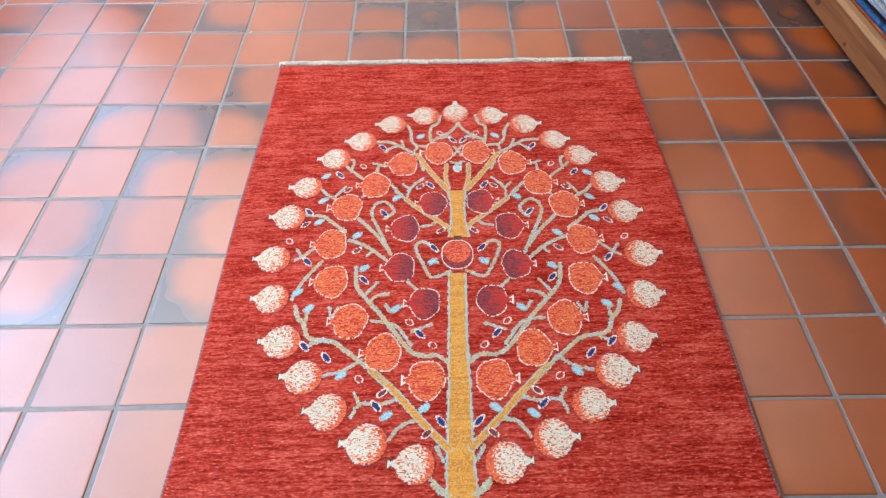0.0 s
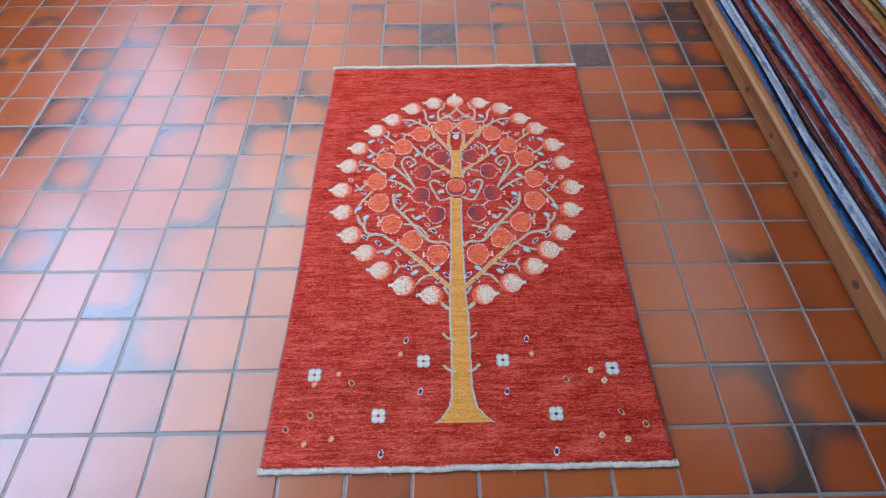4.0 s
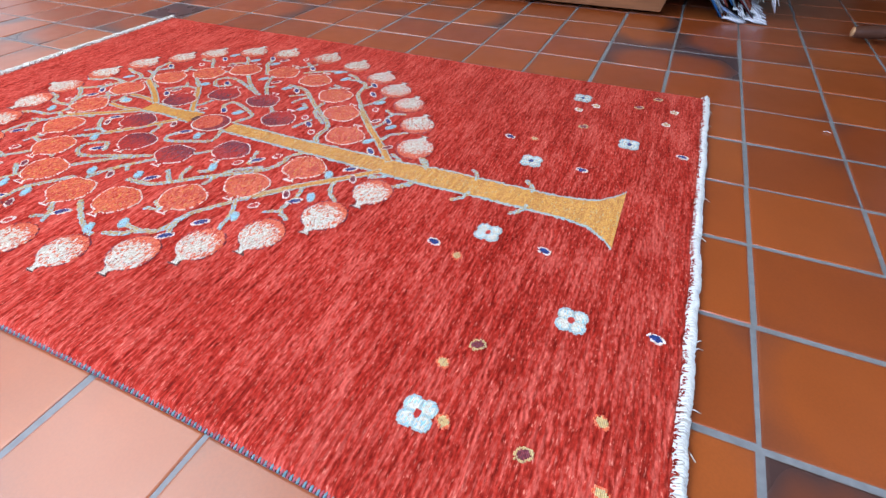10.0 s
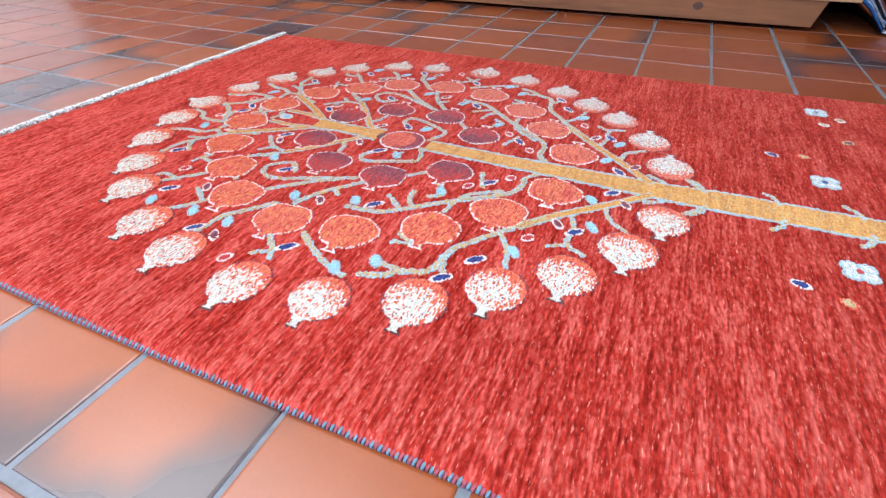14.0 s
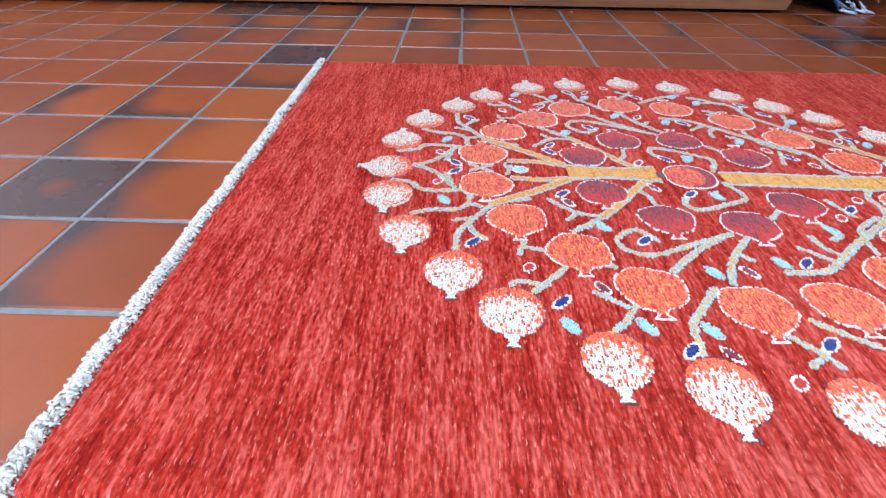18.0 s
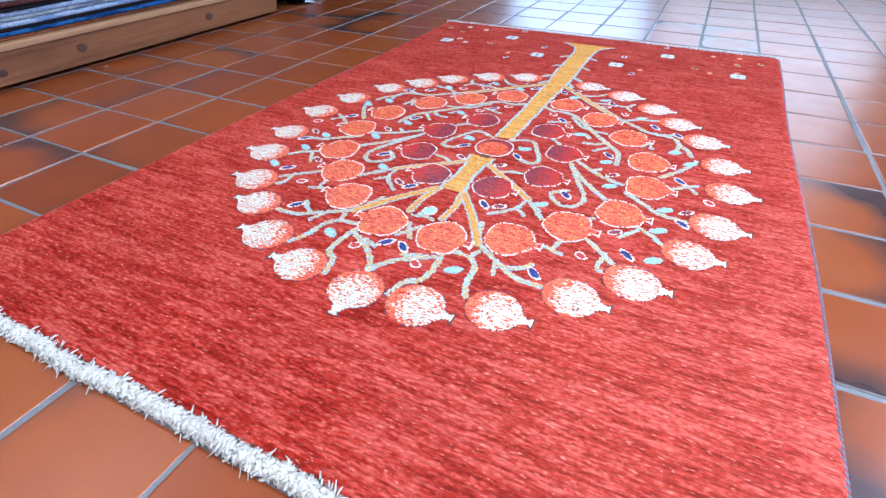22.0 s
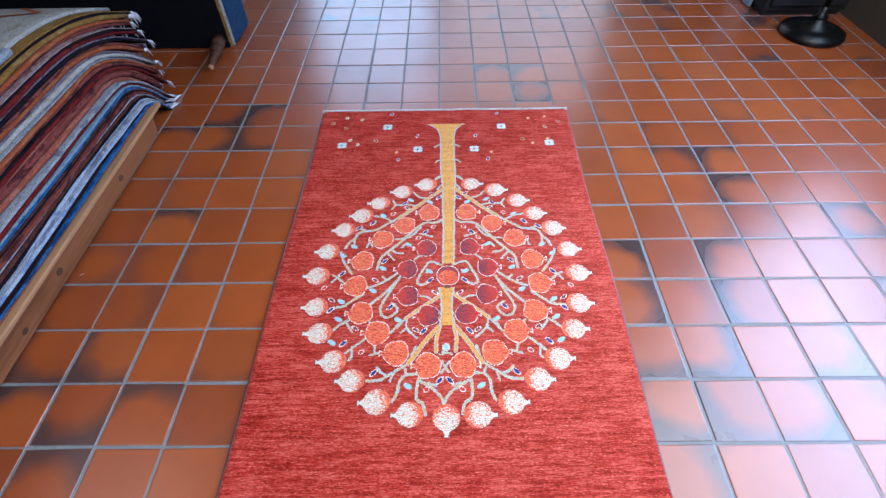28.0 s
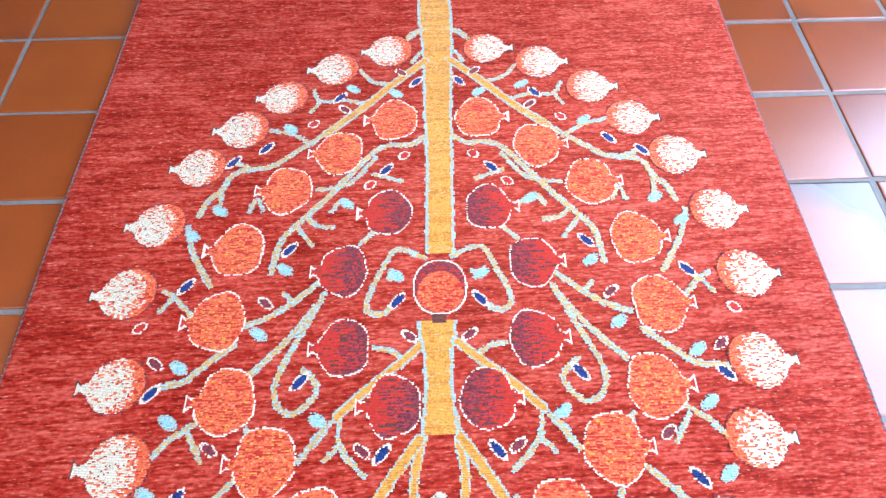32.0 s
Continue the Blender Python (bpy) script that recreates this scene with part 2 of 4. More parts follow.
def part(name, bm, mat, parent=None, label="", smooth=False):
    ob = new(name, finish(bm, name, mat, smooth) if isinstance(bm, bmesh.types.BMesh) else bm)
    ob.parent = parent
    if parent is not None:
        ob.matrix_parent_inverse = Matrix.Translation(-parent.location)
    return tagged(ob, label)


def thing(name, at, label, category, group="", kind=""):
    ob = new(name)
    ob.location = at
    ob.empty_display_size = 0.05
    return tagged(ob, label, category, group, kind)


def box(bm, x0, x1, y0, y1, z0, z1, bevel=0.0, segments=2):
    made = bmesh.ops.create_cube(bm, size=1)["verts"]
    for v in made:
        v.co = Vector(((x0 + x1) / 2 + v.co.x * (x1 - x0), (y0 + y1) / 2 + v.co.y * (y1 - y0), (z0 + z1) / 2 + v.co.z * (z1 - z0)))
    if bevel:
        edges = list({e for v in made for e in v.link_edges})
        bmesh.ops.bevel(bm, geom=edges, offset=bevel, segments=segments, profile=0.6, affect="EDGES")
    return bm


def boxed(*a, **k):
    return box(bmesh.new(), *a, **k)


def lathe(profile, steps=32):
    """A turned solid from (radius, height) pairs."""
    bm = bmesh.new()
    rings = [[bm.verts.new((r * math.cos(a), r * math.sin(a), z)) for a in (2 * math.pi * i / steps for i in range(steps))] for r, z in profile]
    for low, high in zip(rings, rings[1:]):
        for i in range(steps):
            bm.faces.new((low[i], low[(i + 1) % steps], high[(i + 1) % steps], high[i]))
    bm.faces.new(rings[0][::-1])
    bm.faces.new(rings[-1])
    return bm


# ---- the room ----
X0, X1, Y0, Y1, TOP = -2.155, 2.6, -3.3, 3.0, 2.5
slab = tagged(new("floor", finish(boxed(X0, X1, Y0, Y1, -0.05, -0.0017), "floor", GROUT)), "terracotta tiled floor with grey joints", "floor", kind="structure")


def wall(name, span, holes, along, coat=PLASTER):
    """A wall with openings: span = (x0, x1, y0, y1), each hole = (from, to, sill, head) along x or y."""
    x0, x1, y0, y1 = span
    bm = bmesh.new()
    a0, a1 = (x0, x1) if along == "x" else (y0, y1)
    pieces, last = [], a0
    for p, q, sill, head in holes:
        pieces += [(last, p, -0.05, TOP), (p, q, -0.05, sill), (p, q, head, TOP)]
        last = q
    for p, q, z0, z1 in pieces + [(last, a1, -0.05, TOP)]:
        if along == "x":
            box(bm, p, q, y0, y1, z0, z1)
        else:
            box(bm, x0, x1, p, q, z0, z1)
    return tagged(new(name, finish(bm, name, coat)), "plain plastered wall", "wall", kind="structure")


wall("wall_west", (X0 - 0.2, X0, Y0, Y1), [(-1.23, 0.985, 0.72, 2.18), (1.015, 2.71, 0.72, 2.18)], "y")
wall("wall_east", (X1, X1 + 0.2, Y0, Y1), [], "y")
wall("wall_north", (X0 - 0.2, X1 + 0.2, Y1, Y1 + 0.2), [], "x", WHITEWASH)
# the first south opening is assumed, made for the added fill light
wall("wall_south", (X0 - 0.2, X1 + 0.2, Y0 - 0.2, Y0), [(-1.48, -0.06, 0.39, 1.81), (0.05, 1.11, 0.39, 1.81)], "x", CLAY)
bm = bmesh.new()
for x0, x1, y0, y1 in ((X0 - 0.2, -2.12, Y0, Y1), (-2.12, -1.32, Y0, -0.71), (-2.12, -1.32, 2.71, Y1), (-1.32, -1.26, Y0, Y1), (-1.26, 0.46, Y0, 0.39), (-1.26, 0.46, 2.71, Y1),
                       (0.46, 1.89, Y0, Y1), (1.89, 2.41, Y0, -0.16), (1.89, 2.41, 2.36, Y1), (2.41, X1 + 0.2, Y0, Y1)):
    box(bm, x0, x1, y0, y1, TOP, TOP + 0.15)
tagged(new("ceiling", finish(bm, "ceiling", PLASTER)), "plain plastered ceiling with roof lights", "ceiling", kind="structure")

# ---- the rug ----
KX, KY = 0.0019, 0.0016                  # one knot: across and along the rug
V0, V1 = -0.752, 0.762                   # ends of the pile
rug = thing("rug", (0, 0, 0), "red hand-knotted wool rug with a pomegranate tree, lying on terracotta tiles", "rug")


def axis(v):
    """The middle line of the pattern, which wanders a little."""
    return np.interp(v, (-0.8, -0.3, -0.15, 0.1, 0.6), (-0.028, -0.023, -0.015, -0.008, -0.006))


def edge_west(v):
    return -0.498 - 0.0165 * (0.77 - v) - 0.003 * np.sin(v * 7.0)


def edge_east(v):
    return 0.496 - 0.0095 * (0.77 - v) + 0.003 * np.sin(v * 6.0 + 1)


def end_wave(x, v):
    """The woven ends are not quite straight."""
    return 0.0030 * noise.noise(Vector((x * 14, v, 6))) + 0.0016 * noise.noise(Vector((x * 55, v, 3)))


def pile_height(x, y):
    n = noise.noise(Vector((x * 3.1, y * 3.7, 0.5))) * 0.0012
    return 0.0102 + n + noise.noise(Vector((x * 55, y * 210, 3.0))) * 0.0007


def knots(name, *shades, rough=0.8):
    """Wool in which every knot takes a shade of its own."""
    m, nt, b = material(name, rough, 0.2)
    g = nt.nodes.new("ShaderNodeNewGeometry")
    stops = [(i / max(1, len(shades) - 1), c) for i, c in enumerate(shades)]
    c = ramp(nt, g.outputs["Random Per Island"], *stops)
    tuft = noise_of(nt, mapped(nt, (260, 420, 200)), 1.0, 2.0, 0.6)
    c = mix(nt, "MULTIPLY", 0.5, c, ramp(nt, tuft, (0.3, grey(0.7)), (0.7, grey(1.2))))
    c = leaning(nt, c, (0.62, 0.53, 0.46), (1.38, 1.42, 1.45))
    nt.links.new(c, b.inputs["Base Color"])
    b.inputs["Sheen Weight"].default_value, b.inputs["Sheen Roughness"].default_value = 0.3, 0.35
    bump(nt, b, tuft, 0.6, 0.0015)
    brushed(nt, b, mix(nt, "MULTIPLY", 1.0, c, grey(0.07)))
    return m


WHITE, ORANGE, BRICK, GOLD, SAND, TEAL, CYAN, NAVY, PLUM, OUTLINE, SHADE, DEEP = range(12)
YARN = [
    knots("white_wool", (0.42, 0.37, 0.275), (0.55, 0.50, 0.41), (0.48, 0.43, 0.34)),
    knots("orange_wool", (0.54, 0.082, 0.028), (0.61, 0.125, 0.050), (0.46, 0.056, 0.022), (0.68, 0.21, 0.105)),
    knots("brick_wool", (0.32, 0.018, 0.013), (0.42, 0.030, 0.020), (0.35, 0.022, 0.015)),
    knots("gold_wool", (0.50, 0.222, 0.040), (0.58, 0.275, 0.058), (0.45, 0.190, 0.034)),
    knots("sand_wool", (0.38, 0.25, 0.10), (0.48, 0.33, 0.14), (0.32, 0.235, 0.12)),
    knots("teal_wool", (0.25, 0.34, 0.34), (0.34, 0.37, 0.31), (0.19, 0.32, 0.35)),
    knots("cyan_wool", (0.13, 0.32, 0.41), (0.32, 0.49, 0.53), (0.18, 0.38, 0.46)),
    knots("navy_wool", (0.006, 0.022, 0.105), (0.009, 0.034, 0.160), (0.007, 0.012, 0.050)),
    knots("plum_wool", (0.12, 0.019, 0.030), (0.18, 0.036, 0.050), (0.09, 0.013, 0.020), (0.23, 0.040, 0.048)),
    knots("cream_wool", (0.56, 0.44, 0.35), (0.66, 0.58, 0.51), (0.50, 0.36, 0.27)),
    knots("dark_wool", (0.085, 0.025, 0.018), (0.12, 0.04, 0.03), (0.05, 0.022, 0.022)),
    knots("deep_gold_wool", (0.40, 0.165, 0.030), (0.46, 0.195, 0.038), (0.36, 0.140, 0.026)),
]
NX, NY = int(1.0 / KX), int((V1 - V0) / KY)
UU, VV = np.meshgrid((np.arange(NX) + 0.5) * KX - 0.5, (np.arange(NY) + 0.5) * KY + V0)
yarn = np.full(UU.shape, -1)
owner = np.full(UU.shape, -1)
motifs = []                               # name and label of each motif, in the order of owner
rnd = np.random.RandomState(7)


def motif(name, label=""):
    motifs.append((name, label))
    return len(motifs) - 1


def lay(where, wool_index, who):
    yarn[where] = wool_index
    owner[where] = who


def speckle(share, run=2):
    """A mask of short dashes along the rows."""
    r = rnd.rand(NY, NX) < share
    for _ in range(run - 1):
        r = r | (np.roll(r, 1, 1) & (rnd.rand(NY, NX) < 0.7))
    return r


def blotch(across, along_rows):
    """Random numbers that stay the same over a block of knots."""
    small = rnd.rand(NY // along_rows + 1, NX // across + 1)
    return np.repeat(np.repeat(small, along_rows, 0), across, 1)[:NY, :NX]


def oval(u, v, ru, rv, power=2.0):
    return (np.abs((UU - u) / ru) ** power + np.abs((VV - v) / rv) ** power) ** (1 / power)


def crown_mask(u, v, du, dv, reach, grow=0.0):
    """The neck and flared tip of a fruit that points along (du, dv)."""
    along, across = (UU - u) * du + (VV - v) * dv, np.abs((VV - v) * du - (UU - u) * dv)
    half = np.where(along < reach * 0.6, 0.0034, 0.0034 + (along - reach * 0.6) * 0.8)
    return (along > 0) & (along < reach + grow) & (across < half + grow)


def taper(u, v, du, dv, ru, rv):
    """How far out each knot lies in the cone between a fruit's body and its crown; past 1 it is outside."""
    ahead, across = (UU - u) * du + (VV - v) * dv, np.abs((VV - v) * du - (UU - u) * dv)
    half = rv * 0.66 * (1 - ahead / (ru * 1.20)) + 0.0028
    return np.where((ahead > ru * 0.45) & (ahead < ru * 1.17), across / np.maximum(half, 0.001), 9.0)


def white_fruit(u, v, side, size=1.0):
    who = motif("white_pomegranate", "white-speckled pomegranate with an orange flank")
    ru, rv = 0.0335 * size, 0.0325 * size
    du, dv = (side, 0) if side else (0, 1)
    body = oval(u - du * 0.003, v - dv * 0.003 - 0.002, ru, rv)
    neck = taper(u, v, du, dv, ru, rv)
    lay((np.minimum(body, neck) < 1.06) & speckle(0.22), PLUM, who)
    lay(body < 1.0, ORANGE, who)
    lay((body < 1.0) & speckle(0.08, 3), BRICK, who)
    lay(crown_mask(u + du * ru * 1.0, v + dv * rv * 1.0, du, dv, 0.0105, 0.002) & speckle(0.5), SHADE, who)
    lay(crown_mask(u + du * ru * 1.0, v + dv * rv * 1.0, du, dv, 0.0105), WHITE, who)
    white = oval(u + du * 0.0065, v + dv * 0.0065 + 0.001, ru * 0.78, rv * 0.9)
    fray = white + (blotch(2, 1) - 0.5) * 0.5
    lay((fray < 1.0) & (body < 1.02), WHITE, who)
    lay(neck < 0.98, WHITE, who)
    # seeds showing through: dots on the white, close together towards the flank
    dots = blotch(2, 1)
    lay((body < 0.97) & (white < 0.98) & (dots < 0.15 + 0.22 * np.clip(white, 0, 1) ** 2), ORANGE, who)
    lay((body < 0.97) & (white < 0.9) & (rnd.rand(NY, NX) < 0.05), PLUM, who)
    lay((body < 1.0) & (white < 1.3) & (blotch(2, 1) < 0.16), WHITE, who)


def red_fruit(u, v, side, plum=False, ru=0.0335, rv=0.0375):
    who = motif("red_pomegranate", "plum and red pomegranate with a cream outline" if plum else "orange-red pomegranate with a dotted white outline")
    turn = np.arctan2(VV - v, UU - u)
    body = oval(u, v, ru, rv, 2.1) * (1 + 0.035 * np.sin(3 * turn + 40 * u) + 0.03 * np.sin(5 * turn + 90 * v)) + (rnd.rand(NY, NX) - 0.5) * 0.03
    body = np.minimum(body, taper(u, v, side, 0, ru, rv))
    ring = OUTLINE
    tip = crown_mask(u + side * ru * 1.03, v, side, 0, 0.009, 0.0022)
    lay(tip & ~crown_mask(u + side * ru * 1.03, v, side, 0, 0.0095, -0.0005), ring, who)
    lay(crown_mask(u + side * ru * 1.03, v, side, 0, 0.0095, -0.0005), BRICK, who)
    lay((body < 1.0) & (blotch(2, 1) < 0.80), ring, who)
    lay(body < 0.948, ORANGE if not plum else BRICK, who)
    streaky = np.repeat(rnd.rand(NY, NX // 5 + 1), 5, 1)[:, :NX]
    if plum:
        # plum on the side away from the crown, fading row by row into brick red
        lay((body < 0.948) & ((UU - u) * side < 0.004 + (streaky - 0.5) * 0.040), PLUM, who)
        lay((body < 0.9) & (blotch(2, 1) < 0.16), BRICK, who)
        lay((body < 0.9) & (streaky > 0.93), SHADE, who)
    else:
        lay((body < 0.92) & (streaky < 0.15), BRICK, who)
        lay((body < 0.92) & (blotch(2, 1) < 0.14), BRICK, who)
        lay((body < 0.90) & (blotch(2, 1) < 0.05), GOLD, who)


def along(points):
    """Distance of every knot from a line of points."""
    for _ in range(2 if len(points) > 2 else 0):
        soft = [points[0]]
        for (a, b), (c, d) in zip(points, points[1:]):
            soft += [(a * 0.75 + c * 0.25, b * 0.75 + d * 0.25), (a * 0.25 + c * 0.75, b * 0.25 + d * 0.75)]
        points = soft + [points[-1]]
    best = np.full(UU.shape, 9.0)
    for (a, b), (c, d) in zip(points, points[1:]):
        t = np.clip(((UU - a) * (c - a) + (VV - b) * (d - b)) / ((c - a) ** 2 + (d - b) ** 2 + 1e-12), 0, 1)
        best = np.minimum(best, np.hypot(UU - a - t * (c - a), VV - b - t * (d - b)))
    return best


def middle(v):
    """Where the tree's own middle runs, against the middle of the pattern."""
    return np.interp(v, (-0.65, -0.44, -0.262, -0.065, 0.25, 0.52), (0, -0.004, -0.009, -0.013, -0.010, 0.002))


def branch(width, points, side, name="twig"):
    who = motif(name, "golden branch with grey-blue edges" if width > 0.011 else "sand and grey-blue twig")
    d = along([(p * side + float(middle(q)), q + (0.0015 if side > 0 else 0)) for p, q in points])
    thin = width <= 0.011
    # drawn in steps of a few knots, so the sides are jagged
    width *= 0.88 if thin else 0.94
    d = d + (blotch(2, 2) - 0.5) * (0.0024 if thin else 0.0016)
    wide = d < width / 2
    lay(wide, TEAL, who)
    lay((d < width / 2 - 0.0020) | (wide & (blotch(2, 2) < 0.25)), SAND, who)
    if not thin:
        far = np.hypot(UU - side * points[0][0] - middle(VV), VV - points[0][1])
        lay((d < width / 2 - 0.0024) & (far < 0.13 + 0.05 * blotch(2, 2)), GOLD, who)
        lay((d < width / 2 - 0.0024) & speckle(0.10, 3), DEEP, who)
    else:
        lay(wide & speckle(0.08), CYAN, who)


def leaf(u, v, inner, rim, ru=0.0095, rv=0.0065, lean=0.5, name="leaf", label=""):
    who = motif(name, label)
    a, b = UU - u, (VV - v) - lean * (UU - u)
    r = np.sqrt((a / ru) ** 2 + (b / rv) ** 2)
    lay((r < 1.22) & (rnd.rand(NY, NX) < 0.8), rim, who)
    lay(r < 0.86, inner, who)


def blossom(u, v):
    who = motif("flower", "pale blue four-petalled flower")
    r = np.full(UU.shape, 9.0)
    for su, sv in ((-1, -1), (-1, 1), (1, -1), (1, 1)):
        r = np.minimum(r, oval(u + su * 0.0075, v + sv * 0.0075, 0.0075, 0.0075))
    r = np.minimum(r, oval(u, v, 0.010, 0.010))
    lay(r < 1.35, TEAL, who)
    lay(r < 1.0, WHITE, who)
    lay((r < 1.0) & speckle(0.12), CYAN, who)
    lay((np.abs(UU - u) < 0.0014) & (np.abs(VV - v) < 0.014), TEAL, who)
    lay((np.abs(VV - v) < 0.0012) & (np.abs(UU - u) < 0.014), TEAL, who)
    lay(oval(u, v, 0.005, 0.004) < 1, NAVY if u > 0 else BRICK, who)


def trunk_of(name, label, vs, halves, mids, foot):
    who = motif(name, label)
    half, mid = np.interp(VV, vs, halves), np.interp(VV, vs, mids)
    inside = (VV > vs[0]) & (VV < vs[-1])
    lay(inside & (np.abs(UU - mid) < half + 0.0030 + (blotch(1, 3) - 0.5) * 0.0024), TEAL, who)
    half = half - 0.0012 + (blotch(1, 3) - 0.5) * 0.0024
    lay(inside & (np.abs(UU - mid) < half), GOLD, who)
    bands = np.repeat(rnd.rand(NY // 3 + 1) < 0.3, 3)[:NY, None] & (rnd.rand(NY, NX) < 0.55)
    lay(inside & (np.abs(UU - mid) < half) & bands, DEEP, who)
    lay(inside & (np.abs(UU - mid) < half) & speckle(0.025, 3), SAND, who)
    lay(inside & (np.abs(UU - mid) < half) & (blotch(3, 2) < 0.08), DEEP, who)


# twigs on one side of the tree, by their distance from its middle; the other side is its mirror image
BOUGHS = [
    (0.0145, [(0.02, -0.265), (0.076, -0.211), (0.111, -0.172), (0.163, -0.126)]),
    (0.0120, [(0.014, 0.186), (0.042, 0.21), (0.084, 0.241), (0.116, 0.271)]),
    (0.0115, [(0.013, 0.265), (0.019, 0.297), (0.028, 0.333), (0.026, 0.374)]),
    (0.0140, [(0.022, 0.297), (0.051, 0.334), (0.074, 0.37), (0.096, 0.407)]),
]
OUTER_TWIGS = [
    (0.0090, [(0.163, -0.126), (0.216, -0.085), (0.24, -0.067), (0.289, -0.065), (0.298, -0.032), (0.315, -0.019), (0.322, 0.006)]),
    (0.0070, [(0.298, -0.032), (0.295, 0.002)]),
    (0.0070, [(0.181, -0.107), (0.214, -0.128), (0.25, -0.136)]),
    (0.0070, [(0.258, -0.066), (0.291, -0.08)]),
    (0.0070, [(0.076, -0.218), (0.103, -0.224), (0.121, -0.248)]),
    (0.0070, [(0.111, -0.181), (0.142, -0.19), (0.18, -0.184), (0.189, -0.209)]),
    (0.0070, [(0.18, -0.184), (0.19, -0.167)]),
    (0.0070, [(0.022, -0.336), (0.052, -0.31)]),
    (0.0070, [(0.028, -0.283), (0.04, -0.263)]),
]
MIDDLE_TWIGS = [
    (0.0095, [(0.019, -0.116), (0.041, -0.098), (0.064, -0.104), (0.092, -0.093), (0.126, -0.049), (0.156, -0.011)]),
    (0.0090, [(0.156, -0.011), (0.19, 0.026), (0.209, 0.05), (0.212, 0.093)]),
    (0.0070, [(0.09, -0.08), (0.122, -0.033), (0.168, -0.029)]),
    (0.0070, [(0.19, 0.026), (0.165, 0.056)]),
    (0.0070, [(0.175, 0.017), (0.16, 0.029), (0.14, 0.03)]),
    (0.0070, [(0.052, -0.039), (0.07, -0.045), (0.09, -0.052)]),
    (0.0070, [(0.109, 0.005), (0.131, -0.016), (0.144, 0.006)]),
    (0.0070, [(0.237, 0.001), (0.248, -0.023), (0.255, 0.001)]),
    (0.0080, [(0.018, 0.079), (0.057, 0.061), (0.068, 0.087), (0.09, 0.132), (0.089, 0.152), (0.067, 0.154), (0.058, 0.142)]),
    (0.0070, [(0.084, 0.038), (0.103, 0.057)]),
    (0.0070, [(0.042, 0.101), (0.062, 0.106)]),
]
INNER_TWIGS = [
    (0.0080, [(0.332, 0.022), (0.321, 0.057), (0.302, 0.086), (0.286, 0.108)]),
    (0.0070, [(0.304, 0.145), (0.328, 0.12), (0.342, 0.113)]),
    (0.0070, [(0.328, 0.12), (0.343, 0.14)]),
    (0.0085, [(0.149, 0.108), (0.179, 0.134), (0.208, 0.153), (0.233, 0.161)]),
    (0.0085, [(0.244, 0.185), (0.259, 0.196), (0.285, 0.217), (0.295, 0.227), (0.333, 0.231)]),
    (0.0080, [(0.142, 0.123), (0.166, 0.176), (0.19, 0.224), (0.19, 0.251), (0.17, 0.269), (0.149, 0.256), (0.137, 0.236), (0.16, 0.217)]),
    (0.0085, [(0.152, 0.141), (0.177, 0.177), (0.218, 0.218)]),
    (0.0070, [(0.179, 0.134), (0.192, 0.122)]),
    (0.0085, [(0.116, 0.271), (0.141, 0.3), (0.152, 0.314)]),
    (0.0070, [(0.042, 0.21), (0.058, 0.197), (0.078, 0.194)]),
    (0.0070, [(0.113, 0.271), (0.112, 0.302), (0.08, 0.332)]),
    (0.0070, [(0.112, 0.302), (0.125, 0.315)]),
    (0.0070, [(0.122, 0.277), (0.14, 0.294)]),
]
TOP_TWIGS = [
    (0.0085, [(0.096, 0.407), (0.126, 0.427), (0.155, 0.447), (0.169, 0.454), (0.199, 0.454)]),
    (0.0070, [(0.15, 0.439), (0.166, 0.431), (0.176, 0.418)]),
    (0.0070, [(0.089, 0.382), (0.08, 0.358)]),
    (0.0070, [(0.131, 0.43), (0.139, 0.456)]),
    (0.0070, [(0.104, 0.422), (0.1, 0.437)]),
    (0.0080, [(0.075, 0.437), (0.103, 0.438), (0.117, 0.459), (0.116, 0.485), (0.128, 0.51)]),
    (0.0085, [(0.066, 0.447), (0.07, 0.479), (0.069, 0.507), (0.051, 0.514), (0.045, 0.543)]),
    (0.0085, [(0.06, 0.458), (0.031, 0.475), (0.007, 0.498), (-0.0, 0.519)]),
    (0.0070, [(0.021, 0.47), (0.041, 0.463)]),
    (0.0070, [(-0.01, 0.404), (0.01, 0.435)]),
    (0.0070, [(-0.009, 0.376), (0.005, 0.379), (0.015, 0.383)]),
    (0.0070, [(0.191, 0.355), (0.187, 0.376)]),
    (0.0070, [(0.177, 0.375), (0.201, 0.383)]),
    (0.0070, [(0.219, 0.332), (0.244, 0.354), (0.266, 0.376)]),
    (0.0070, [(0.251, 0.357), (0.247, 0.389), (0.255, 0.396)]),
    (0.0070, [(0.272, 0.272), (0.298, 0.288), (0.312, 0.304)]),
    (0.0070, [(0.277, 0.283), (0.258, 0.31)]),
    (0.0070, [(0.215, 0.28), (0.211, 0.29)]),
]
for side in (1, -1):
    for width, points in OUTER_TWIGS + MIDDLE_TWIGS + INNER_TWIGS + TOP_TWIGS:
        branch(width, points, side)
trunk_of("trunk", "golden tree trunk with grey-blue edges", (-0.652, -0.64, -0.615, -0.585, -0.555, -0.44, -0.36, -0.262, -0.065, 0.075),
         (0.074, 0.058, 0.036, 0.028, 0.0255, 0.0245, 0.026, 0.021, 0.0165, 0.0165), (0.0, 0.0, -0.002, -0.003, -0.004, -0.004, -0.005, -0.009, -0.014, -0.014), -0.652)
for side in (1, -1):
    for width, points in BOUGHS:
        branch(width, points, side, "bough")
    for v in (-0.518, -0.426, -0.336):
        branch(0.007, [(side * 0.0 + 0.020, v), (0.036, v + 0.004), (0.047, v + 0.016)], side, "thorn")
